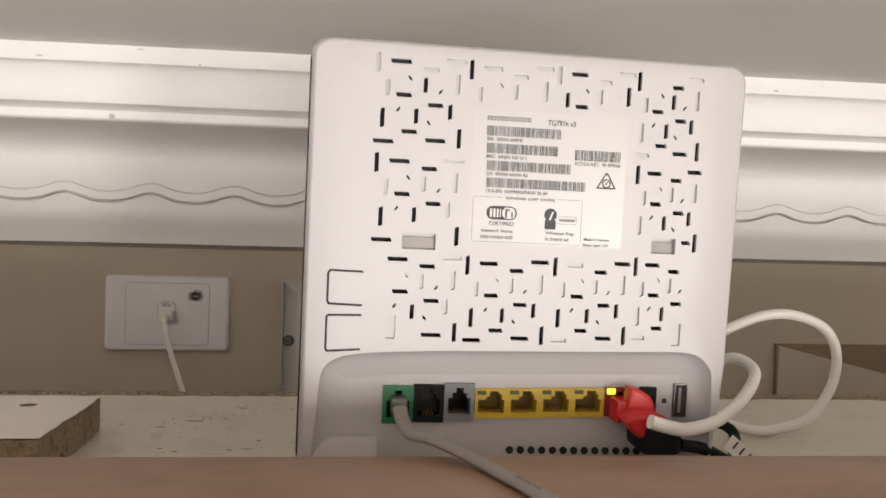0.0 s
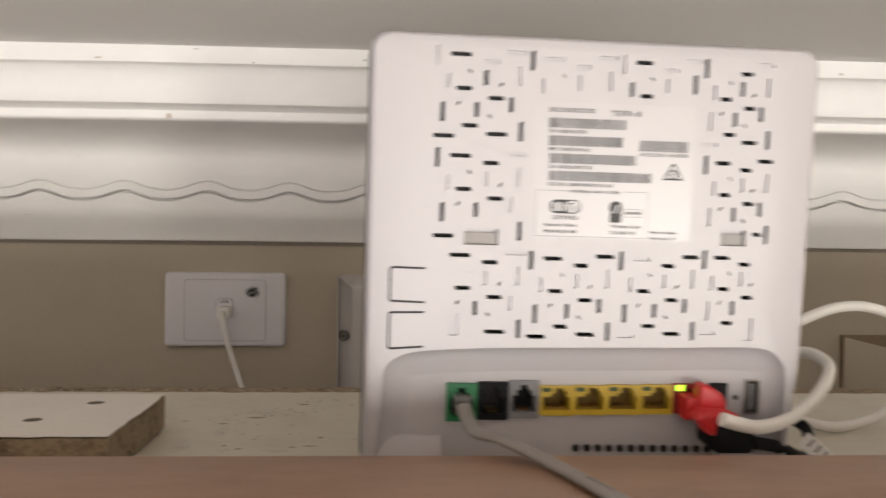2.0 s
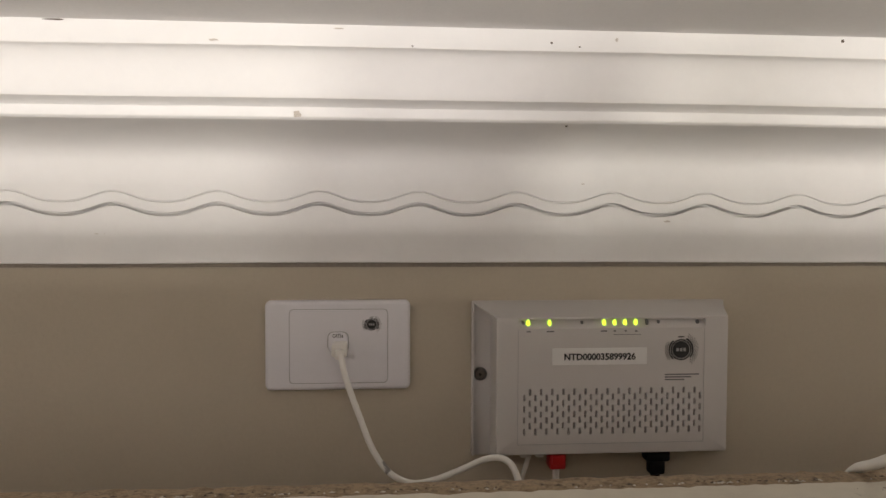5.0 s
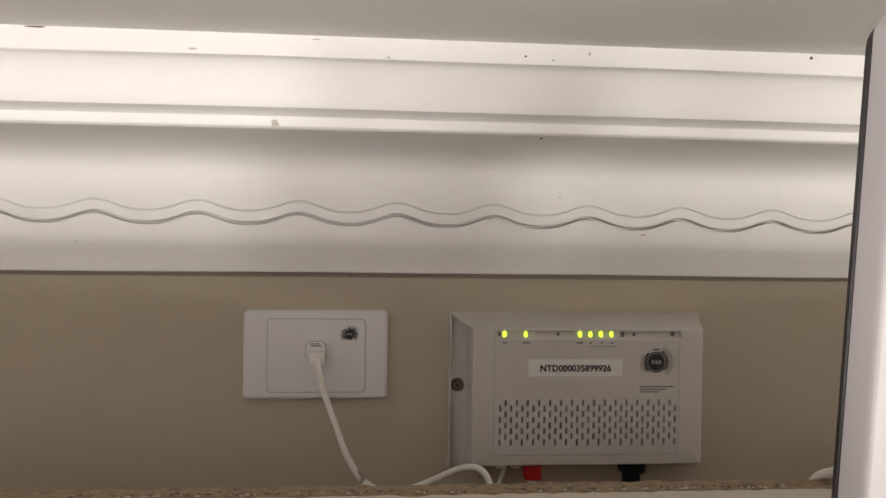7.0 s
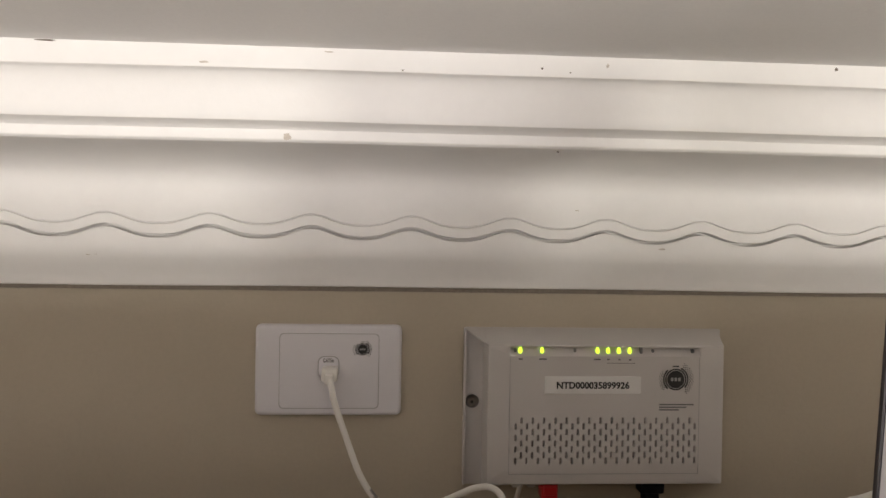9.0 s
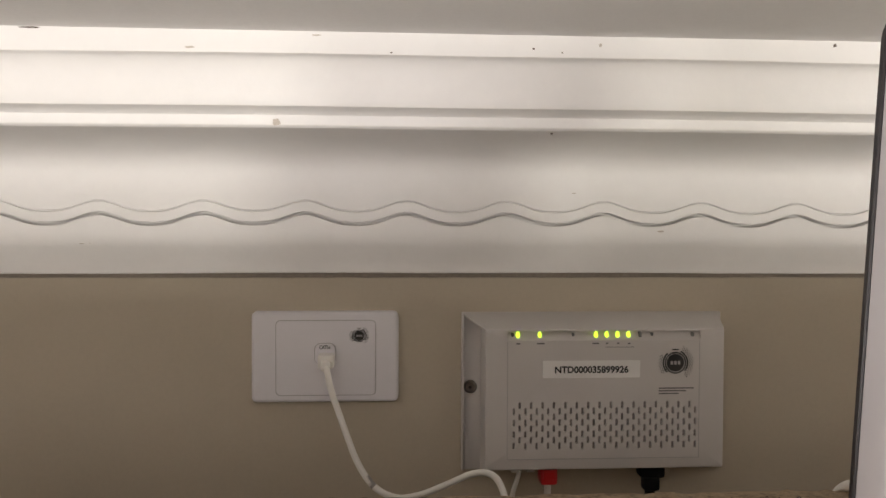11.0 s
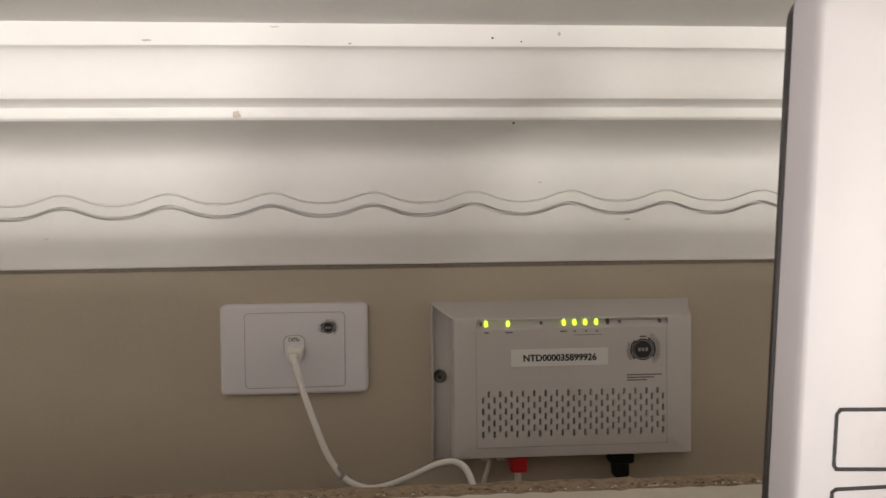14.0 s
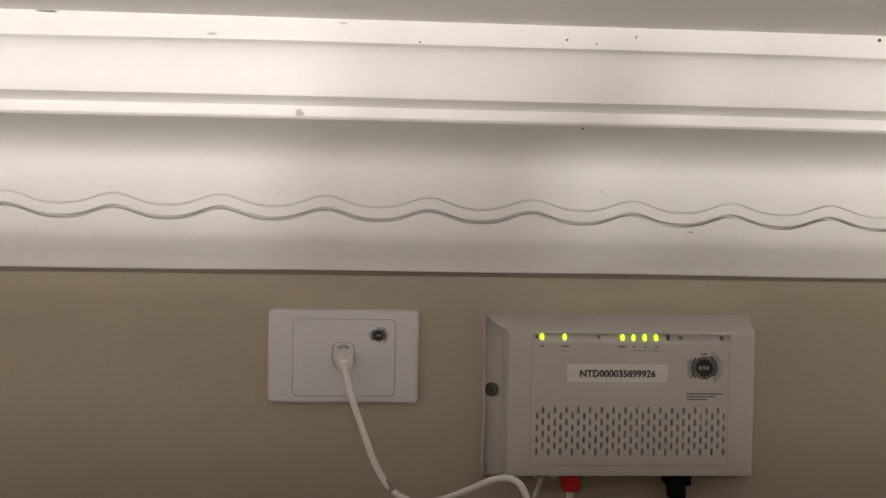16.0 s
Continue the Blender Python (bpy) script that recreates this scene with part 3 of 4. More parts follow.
part("dark_mark", tube([Vector(p) - C for p in ((0.0915, -0.0561, 2.3540), (0.0945, -0.0576, 2.3504), (0.0975, -0.0591, 2.3474))], 0.00245), MARK, lead, "scuffed dark printing")
lettering("socket_text", "CAT5e", 0.0042, pose(-0.0002, -0.01095, 0.0068, 90), INK, plate, width=0.0085, align="CENTER", bold=0.02)

# ---- white network unit ----
unit = thing("network_unit", pose(0.167, 0, 2.347), "white plastic network unit screwed to the wall, green lights on", "network unit")
# Stacked outlines: back plate, waist and front.
levels = [(0.0, 0.000, 0.2130, -0.0035, 0.1238, 0.001), (-0.0034, 0.000, 0.2130, -0.0035, 0.1238, 0.001), (-0.0040, 0.0012, 0.2127, -0.0033, 0.1234, 0.001),
          (-0.0050, 0.0150, 0.2123, -0.0028, 0.1231, 0.001), (-0.0100, 0.0153, 0.2100, -0.0018, 0.1214, 0.001), (-0.018, 0.0153, 0.2076, 0.0000, 0.1186, 0.001),
          (-0.030, 0.0153, 0.2052, 0.0030, 0.1146, 0.001), (-0.0335, 0.0155, 0.2040, 0.0042, 0.1134, 0.0012), (-0.034, 0.0160, 0.2030, 0.0056, 0.1126, 0.0015)]


def rim(y, a, b, c, d, r):
    return [(x, y, z) for x, z in rounded(a, b, c, d, r, 4)]


STRIP = (0.0325, 0.1850, 0.1046, 0.1119)
bm = bmesh.new()
rings = [[bm.verts.new(p) for p in rim(*lv)] for lv in levels]
for a, b in zip(rings, rings[1:]):
    for k in range(len(a)):
        bm.faces.new((a[k], a[(k + 1) % len(a)], b[(k + 1) % len(a)], b[k]))
bm.faces.new(rings[0])
# Front with its grille slots cut through.
front_edges = [bm.edges.get((a, b)) for a, b in zip(rings[-1], rings[-1][1:] + rings[-1][:1])]
slots = []
for i in range(33):
    for j in range(4):
        cx, cz = 0.0378 + i * 0.00448, 0.0541 - (0 if i % 2 else 0.0045) - j * 0.0090
        slots.append((cx, cz))
edges = list(front_edges)
walls = []
for cx, cz in slots:
    vs = [bm.verts.new((x, -0.034, z)) for x, z in rounded(cx - 0.0010, cx + 0.0010, cz - 0.0027, cz + 0.0027, 0.00075, 1)]
    deep = [bm.verts.new((v.co.x, -0.0322, v.co.z)) for v in vs]
    edges += [bm.edges.new((a, b)) for a, b in zip(vs, vs[1:] + vs[:1])]
    walls.append((vs, deep))
# Sunk strip for the indicators, its floor leaning out to meet the front at the foot.
lip = rounded(*STRIP, 0.0014, 3)
vs = [bm.verts.new((x, -0.034, z)) for x, z in lip]
deep = [bm.verts.new((x, -0.0339 + 0.0042 * (z - STRIP[2]) / (STRIP[3] - STRIP[2]), z)) for x, z in lip]
edges += [bm.edges.new((a, b)) for a, b in zip(vs, vs[1:] + vs[:1])]
walls.append((vs, deep))
bmesh.ops.triangle_fill(bm, use_beauty=True, edges=edges)
for vs, deep in walls:
    for k in range(len(vs)):
        bm.faces.new((vs[k], vs[(k + 1) % len(vs)], deep[(k + 1) % len(vs)], deep[k]))
bm.faces.new(walls[-1][1])
case = part("case", bm, UNIT, unit, angle=30)
# Hollow side: a thin lip at the wall and the mitred end of the top slope over the screw's recess.
part("side_lip", box(-0.0004, 0.0012, -0.0085, 0.0, -0.0033, 0.1232, 0.0004), UNIT, unit)
bm = bmesh.new()
wing = [[bm.verts.new((x, y, z - dz)) for x, y, z in ((0.0, -0.0045, 0.1234), (0.0165, -0.0335, 0.1128), (0.0165, -0.0045, 0.1234))] for dz in (0.0, 0.0014)]
bm.faces.new(wing[0])
bm.faces.new(wing[1])
for k in range(3):
    bm.faces.new((wing[0][k], wing[0][(k + 1) % 3], wing[1][(k + 1) % 3], wing[1][k]))
part("top_corner", bm, UNIT, unit, smooth=False)
# Grey sheet draws the shade behind the grille slots.
part("grille_shade", box(0.034, 0.186, -0.0321, -0.0312, 0.016, 0.062), SLOTSHADE, unit)
panel = part("front_panel", loop_prism([(0.0325, 0.012), (0.1845, 0.012), (0.1845, 0.0125), (0.0329, 0.0125), (0.0329, 0.1040), (0.0325, 0.1040)], -0.0342, -0.0338), LINE, unit, "fine panel seam", smooth=False)
part("front_panel", box(0.1841, 0.1845, -0.0342, -0.0338, 0.012, 0.104), LINE, unit, "fine panel seam", smooth=False)
for x, s in ((0.0408, 1.0), (0.0580, 0.92), (0.1022, 1.0), (0.1107, 0.95), (0.1193, 1.0), (0.1280, 1.0)):
    bm = bmesh.new()
    bmesh.ops.create_uvsphere(bm, u_segments=12, v_segments=8, radius=1.0, matrix=Matrix.Translation((x, -0.0322, 0.1088)) @ Matrix.Diagonal((0.0016 * s, 0.0009, 0.0030 * s, 1)))
    part("indicator_light", bm, LED, unit, "lit yellow-green indicator")
for x, r in ((0.0368, 0.0013), (0.0842, 0.0011), (0.1372, 0.0013), (0.1468, 0.0011), (0.1790, 0.0014)):
    part("dark_lens", loop_prism(rounded(x - r * 0.9, x + r * 0.9, 0.1090 - r * (2.0 if x == 0.1372 else 1.2), 0.1090 + r * (2.0 if x == 0.1372 else 1.2), r * 0.6, 2), -0.0326, -0.030), GREYINK, unit, "dark unlit lens")
tape = part("label_strip", loop_prism(rounded(0.060, 0.137, 0.0755, 0.0890, 0.0008, 2), -0.0343, -0.034), NOTE, unit, "white printed label strip")
lettering("label_text", "NTD000035899926", 0.0072, pose(0.0985, -0.03450, 0.0795, 90), INK, unit, width=0.0580, align="CENTER", bold=0.03)
badge(unit, 0.165, 0.0868, -0.0342, 0.0081, 4)
for i, (a, b) in enumerate(((0.152, 0.180), (0.152, 0.174), (0.152, 0.168))):
    part("print_bar", box(a, b, -0.0342, -0.034, 0.0664 - i * 0.0021, 0.0674 - i * 0.0021), GREYINK, unit, "line of tiny unreadable print")
for a, b, z in ((0.0393, 0.0425, 0.1018), (0.0555, 0.0615, 0.1018), (0.0990, 0.1042, 0.1018), (0.1095, 0.1115, 0.1018), (0.1185, 0.1203, 0.1018), (0.1270, 0.1290, 0.1016), (0.1095, 0.1320, 0.0992)):
    part("print_bar", box(a, b, -0.0342, -0.034, z, z + (0.0011 if b - a < 0.02 else 0.0004)), GREYINK, unit)
# Mounting screw on the sloping flange.
m = Matrix.Translation((0.0064, -0.0066, 0.0640)) @ Matrix.Rotation(radians(-8), 4, "Z") @ Matrix.Rotation(radians(90), 4, "X")
screw = part("screw", cylinder(0.0056, 0.0036, m, 0.0036), STEEL, unit, "dull steel screw head")
part("screw_slot", cylinder(0.0013, 0.0008, m @ Matrix.Translation((0, 0, 0.0015))), INK, screw)

# Plugs under the unit.
lead2 = thing("patch_lead", pose(0.2345, -0.018, 2.349), "white patch lead with a red plug under the network unit", "cable")
part("red_boot", box(-0.0066, 0.0066, -0.008, 0.008, -0.0130, 0.001, 0.0018), RED, lead2, "red plastic plug boot")
part("clip", box(-0.0052, 0.0052, -0.0098, -0.0075, -0.0085, 0.0, 0.0006), RED, lead2)
part("sheath", tube([(0, 0, -0.012), (0.0005, 0.002, -0.03), (0.002, 0.004, -0.07), (0.01, 0.01, -0.16)], 0.0027), CABLE, lead2)
lead3 = thing("power_lead", pose(0.3180, -0.018, 2.349), "black power lead hanging under the network unit", "cable")
part("plug_body", box(-0.0100, 0.0100, -0.008, 0.008, -0.0090, 0.001, 0.0025), BLACK, lead3)
part("plug_neck", box(-0.0065, 0.0065, -0.006, 0.006, -0.0200, -0.008, 0.0022), BLACK, lead3)
part("sheath", tube([(0, 0, -0.018), (-0.001, 0.003, -0.04), (-0.004, 0.006, -0.09), (-0.01, 0.01, -0.18)], 0.0040), BLACK, lead3)
lead4 = thing("thin_lead", pose(0.2085, -0.016, 2.349), "thin white lead with a small clear plug", "cable")
part("plug_body", box(-0.0035, 0.0035, -0.005, 0.005, -0.0040, 0.001, 0.0008), CABLE, lead4)
part("sheath", tube([(0.004, 0, -0.003), (0.002, 0.002, -0.012), (-0.002, 0.003, -0.03), (-0.006, 0.004, -0.09)], 0.0019), CABLE, lead4)
lead5 = thing("blank_plug", pose(0.2205, -0.016, 2.349), "small white plug under the network unit", "plug")
part("plug_body", box(-0.0032, 0.0032, -0.005, 0.005, -0.0040, 0.001, 0.0008), CABLE, lead5)

# ---- the modem router, seen from behind ----
# Local x runs along its back from the viewer's side, y into it, z up from its foot.
YAW, LEAN, ROLL, HIGH, WIDE = radians(1.44), radians(-3.9), radians(0.87), 0.1815, 0.1862
ux = Vector((math.cos(YAW), math.sin(YAW), 0))
back = Vector((-math.sin(YAW), math.cos(YAW), 0))
down = -(math.cos(LEAN) * Vector((0, 0, 1)) + math.sin(LEAN) * back)
ux, down = math.cos(ROLL) * ux + math.sin(ROLL) * down, math.cos(ROLL) * down - math.sin(ROLL) * ux
inward = ux.cross(down)
SIZE = 0.9543
corner = Vector((0.2142, -0.5171, 2.58576))
foot = corner + SIZE * HIGH * down
M = Matrix(((ux.x, inward.x, -down.x, foot.x), (ux.y, inward.y, -down.y, foot.y), (ux.z, inward.z, -down.z, foot.z), (0, 0, 0, 1))) @ Matrix.Diagonal((SIZE, SIZE, SIZE, 1))
router = thing("modem_router", M, "white modem router standing on the wardrobe top, ports showing", "router")


def up(v):
    return HIGH - v


# Motif of the vents: kind (L long, S short, D dot; H level, V upright), then place in the tile, as shares of it.
MOTIF = [("V", "L", 0.00, 0.01), ("H", "L", 0.248, 0.0), ("H", "S", 0.575, 0.083), ("H", "L", 0.85, 0.0), ("D", "S", 0.346, 0.168), ("V", "S", 0.105, 0.262),
         ("V", "S", 0.516, 0.238), ("V", "L", 0.869, 0.232), ("H", "S", 0.281, 0.335), ("D", "S", 0.680, 0.305), ("H", "S", 0.627, 0.441), ("V", "S", 0.790, 0.508),
         ("D", "S", 0.222, 0.480), ("V", "L", 0.052, 0.560), ("V", "S", 0.418, 0.548), ("D", "S", 0.556, 0.617), ("H", "S", 0.346, 0.704), ("H", "L", 0.065, 0.797),
         ("H", "L", 0.634, 0.797), ("V", "L", 0.895, 0.778)]
# For each column of tiles: left edge, drift from row to row, tile width, head, tile height.
COLUMNS = [(0.0267, 0.00105, 0.0383, 0.0068, 0.0410), (0.0658, 0.0012, 0.0369, 0.0073, 0.0410), (0.1037, 0.0014, 0.0352, 0.0072, 0.0407), (0.1391, 0.0017, 0.0302, 0.0074, 0.0399)]
# o open, b blind, - none, in the order of the motif; one row of tiles under another.
TILES = [["bobb" "obob" "oooo" "oooo" "oooo", "obbb" "bbbb" "----" "----" "----", "bobb" "oobo" "o---" "----" "----", "o-ob" "obob" "oooo" "oboo" "oboo"],
         ["ooob" "obbb" "ooob" "ooo-" "-o-o", "----" "----" "----" "----" "----", "----" "----" "----" "----" "----", "oooo" "bbbb" "oooo" "oboo" "---o"],
         ["-oob" "b-bb" "ooob" "o-oo" "--oo", "oooo" "bbbb" "oooo" "oooo" "oooo", "oboo" "bbbb" "oooo" "oooo" "oboo", "ooo-" "bbb-" "ooo-" "obo-" "ob--"]]
SHRINK = (1.0, 0.92, 0.85, 0.78)
LONG, SHORT, THICK = 0.0088, 0.0068, 0.0018
vents = []
for r, row in enumerate(TILES):
    for c, flags in enumerate(row):
        for (kind, size, fu, fv), flag in zip(MOTIF, flags):
            if flag == "-":
                continue
            left, drift, wide, head, tall = COLUMNS[c]
            u = left + drift * r + wide * fu + 0.001 * fv
            v = head + tall * (r + fv) - 0.0022 * fu
            n = (LONG if size == "L" else SHORT) * (SHRINK[c] if kind == "H" else 0.95)
            w, h = (n, THICK) if kind == "H" else (THICK, n) if kind == "V" else (0.00105 if fu in (0.222, 0.680) else -0.00105, 0.0011)
            vents.append((kind, flag, u, v, w, h))
vents.append(("H", "o", 0.1645, 0.0764, 0.0042, THICK))
vents += [("R", "b", 0.0365, 0.117, 0.0040, 0.0100), ("R", "b", 0.1630, 0.117, 0.0040, 0.0100)]


def vent_loop(kind, u, v, w, h):
    if kind == "D":
        return [(u - w * 0.75, up(v) - h * 0.9), (u - w * 0.1, up(v) - h * 0.8), (u + w * 0.75, up(v) + h * 0.3), (u + w * 0.75, up(v) + h * 0.9), (u + w * 0.1, up(v) + h * 0.8), (u - w * 0.75, up(v) - h * 0.3)]
    s = min(w, h) * 0.5
    k = s * 0.55
    if kind == "H":
        return [(u - w / 2 + k, up(v) - h / 2), (u + w / 2 - k * 0.3, up(v) - h / 2), (u + w / 2, up(v) - h / 4), (u + w / 2 - k, up(v) + h / 2), (u - w / 2 + k * 0.3, up(v) + h / 2), (u - w / 2, up(v) + h / 4)]
    return [(u - w / 2, up(v) - h / 2 + k * 0.3), (u - w / 4, up(v) - h / 2), (u + w / 2, up(v) - h / 2 + k), (u + w / 2, up(v) + h / 2 - k * 0.3), (u + w / 4, up(v) + h / 2), (u - w / 2, up(v) + h / 2 - k)]


# Outline of the back: rounded head, straight sides, and an arch cut out for the ports.
outer = [(WIDE - 0.004, 0.0), (WIDE - 0.0005, 0.05)]
for cx, a in ((WIDE - 0.007, 0), (0.0090, 90)):
    for i in range(9):
        b = radians(a + 90 * i / 8)
        outer.append((cx + 0.007 * math.cos(b), HIGH - 0.007 + 0.007 * math.sin(b)))
outer += [(0.0020, 0.05), (0.0022, 0.0), (0.0045, 0.0)]
arch = [(0.0045, 0.002), (0.0066, 0.022), (0.0078, 0.040), (0.0090, 0.0455), (0.0120, 0.0490), (0.0180, 0.0517), (0.0300, 0.0533), (0.0560, 0.0546), (0.0900, 0.0553), (0.1300, 0.0560),
        (0.1590, 0.0566), (0.1690, 0.0563), (0.1750, 0.0545), (0.1795, 0.0500), (0.1812, 0.0440), (0.1818, 0.020), (0.1822, 0.002)]
arch = [(p.x, p.y) for p in smooth_line([(x, z, 0) for x, z in arch], 3)]
bm = bmesh.new()
loop = [*outer, *arch]
clips = [(0.0398, 0.0540, 0.0770, 0.0838), (0.1489, 0.1600, 0.0748, 0.0815)]
openings = [(f, vent_loop(k, u, v, w, h) if k != "R" else rounded(u - w / 2, u + w / 2, up(v) - h / 2, up(v) + h / 2, 0.0004, 1)) for k, f, u, v, w, h in vents]
openings += [("c", [(a, up(d)), (b, up(d)), (b, up(c)), (a, up(c))]) for a, b, c, d in clips]
sheet(bm, loop, [pts for _, pts in openings], 0.0)
for flag, pts in openings:
    deep = {"o": 0.0022, "b": 0.0014, "c": 0.0040}[flag]
    a = [bm.verts.new((x, 0, z)) for x, z in pts]
    b = [bm.verts.new((x, deep, z)) for x, z in pts]
    for k in range(len(a)):
        bm.faces.new((a[k], a[(k + 1) % len(a)], b[(k + 1) % len(a)], b[k]))
    if flag != "o":
        bm.faces.new(b)
# Rounded outer rim and the scooped wall down to the port panel.
def flange(loop, steps, shut):
    prev = [bm.verts.new((x, 0, z)) for x, z in loop]
    for offset, y in steps:
        ring = []
        for k, (x, z) in enumerate(loop):
            cx = WIDE / 2
            (px, pz), (qx, qz) = loop[max(k - 1, 0)], loop[min(k + 1, len(loop) - 1)]
            d = Vector((pz - qz, qx - px)).normalized()
            if shut:
                d = Vector((math.copysign(min(1, abs(x - cx) / (WIDE / 2)) ** 12, x - cx), 1 if z > HIGH - 0.012 else 0))
            ring.append(bm.verts.new((x + d.x * offset, y, max(0.0, z + d.y * offset))))
        for k in range(len(ring) - 1):
            bm.faces.new((prev[k], prev[k + 1], ring[k + 1], ring[k]))
        prev = ring


flange(outer, ((0.0007, 0.0003), (0.0014, 0.0010), (0.0020, 0.0026), (0.0027, 0.0056), (0.0034, 0.0095)), True)
flange(arch, ((-0.0003, 0.0008), (-0.0012, 0.0026), (-0.0030, 0.0046), (-0.0056, 0.0061), (-0.0088, 0.0071), (-0.0125, 0.00775)), False)
bmesh.ops.remove_doubles(bm, verts=bm.verts, dist=1e-6)
# Grey block in each mounting slot draws its shade.
for a, b, c, d in clips:
    part("mounting_slot", box(a + 0.0003, b - 0.0003, 0.0026, 0.0038, up(d) + 0.0002, up(c) - 0.0018), SLOTSHADE, router, "recessed mounting slot, its shade coloured grey")
shell = part("rear_shell", bm, ROUTER, router, "matt white plastic back with vents", angle=40)

# Dark front shell, tapering away from the back.
bm = bmesh.new()
rings = []
for inset, y in ((-0.0008, 0.0095), (-0.0012, 0.0100), (-0.0012, 0.0114), (0.0014, 0.0124), (0.012, 0.022), (0.020, 0.034)):
    pts = rounded(inset, WIDE - inset, 0.0 if inset < 0.01 else 0.004, HIGH - inset, max(0.003, 0.0075 - inset * 0.2), 6)
    rings.append([bm.verts.new((x, y, z)) for x, z in pts])
for a, b in zip(rings, rings[1:]):
    for k in range(len(a)):
        bm.faces.new((a[k], a[(k + 1) % len(a)], b[(k + 1) % len(a)], b[k]))
bm.faces.new(rings[-1])
part("front_shell", bm, FRONT, router, "dark glossy front edge")
# Near-black sheet draws the shade seen through the open vents.
part("vent_shade", box(0.004, WIDE - 0.004, 0.0062, 0.0070, 0.060, HIGH - 0.004), INSIDESHADE, router)
# Port panel, set back under the arch.
bm = bmesh.new()
sheet(bm, [(0.0070, 0.0), (0.1805, 0.0), (0.1805, 0.0560), (0.0070, 0.0560)],
      [[(0.0354, 0.0214), (0.0752, 0.0230), (0.0752, 0.0244), (0.1338, 0.0254), (0.1480, 0.0259), (0.1480, 0.0378), (0.0752, 0.0364), (0.0752, 0.0384), (0.0354, 0.0369)]], 0.0076)
part("port_panel", bm, ROUTER, router, "white recessed port panel", smooth=False)

# Feet that flare towards the viewer at the bottom.
def wedge(x0, x1, reach, z1):
    bm = bmesh.new()
    sect = [(0.0080, -0.0048), (-reach, -0.0048), (-reach, 0.002), (0.0068, z1), (0.0080, z1)]
    a = [bm.verts.new((x0 - (0.0015 if y > 0 else 0), y, z)) for y, z in sect]
    b = [bm.verts.new((x1, y, z)) for y, z in sect]
    for k in range(5):
        bm.faces.new((a[k], a[(k + 1) % 5], b[(k + 1) % 5], b[k]))
    bm.faces.new(a)
    bm.faces.new(b)
    bmesh.ops.bevel(bm, geom=list(bm.edges), offset=0.0005, segments=2, affect="EDGES")
    return bm


part("foot", wedge(0.0062, 0.0336, 0.0012, 0.0150), ROUTER, router)
part("foot", wedge(0.1560, 0.1800, 0.0035, 0.0165), ROUTER, router)
# Row of vent holes low on the panel, their shade drawn as dark discs.
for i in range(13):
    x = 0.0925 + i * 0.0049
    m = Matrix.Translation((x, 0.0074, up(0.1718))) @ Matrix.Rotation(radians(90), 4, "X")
    part("vent_hole", cylinder(0.0017, 0.0008, m, n=14), INSIDESHADE, router)

# Two paging buttons; near-black strips draw the shaded grooves on three sides.
for z0b, z1b in ((up(0.1079), up(0.0941)), (up(0.1279), up(0.1124))):
    bm = bmesh.new()
    g = 0.0007
    t = 0.0010 if z0b < 0.06 else -0.0004
    outerp = [(0.0240, z1b + 0.0000), (0.0105, z1b - (0.0003 if t > 0 else -0.0002)), (0.0097, z1b - 0.0010), (0.0097, z0b + 0.0010), (0.0104, z0b), (0.0130, z0b + t * 0.2), (0.0240, z0b + t)]
    for (xa, za), (xb, zb) in zip(outerp, outerp[1:]):
        d = Vector((xb - xa, zb - za)).normalized() * 0.0002
        nx, nz = -d.y / 0.0002 * g / 2 * 1.3, d.x / 0.0002 * g / 2 * 1.3
        vs = [bm.verts.new((x, y, z)) for y in (-0.00012, 0.0006) for x, z in ((xa - d.x + nx, za - d.y + nz), (xb + d.x + nx, zb + d.y + nz), (xb + d.x - nx, zb + d.y - nz), (xa - d.x - nx, za - d.y - nz))]
        for f in ((0, 1, 2, 3), (7, 6, 5, 4), (0, 4, 5, 1), (1, 5, 6, 2), (2, 6, 7, 3), (3, 7, 4, 0)):
            bm.faces.new([vs[i] for i in f])
    btn = part("button_groove", bm, INSIDESHADE, router, "dark strip drawing the shaded groove round a white button", smooth=False)
    zc = (z0b + z1b) / 2
    bm = bmesh.new()
    for k in range(10):
        a, b = 2 * math.pi * k / 10, 2 * math.pi * (k + 0.8) / 10
        p, q = Vector((math.cos(a), math.sin(a))) * 0.0024, Vector((math.cos(b), math.sin(b))) * 0.0024
        vs = [bm.verts.new((0.0182 + c.x * s, -0.00008, zc + c.y * s)) for c, s in ((p, 1), (q, 1), (q, 0.86), (p, 0.86))]
        bm.faces.new(vs)
    part("button_mark", bm, LABEL, btn, "faint raised round mark", smooth=False)


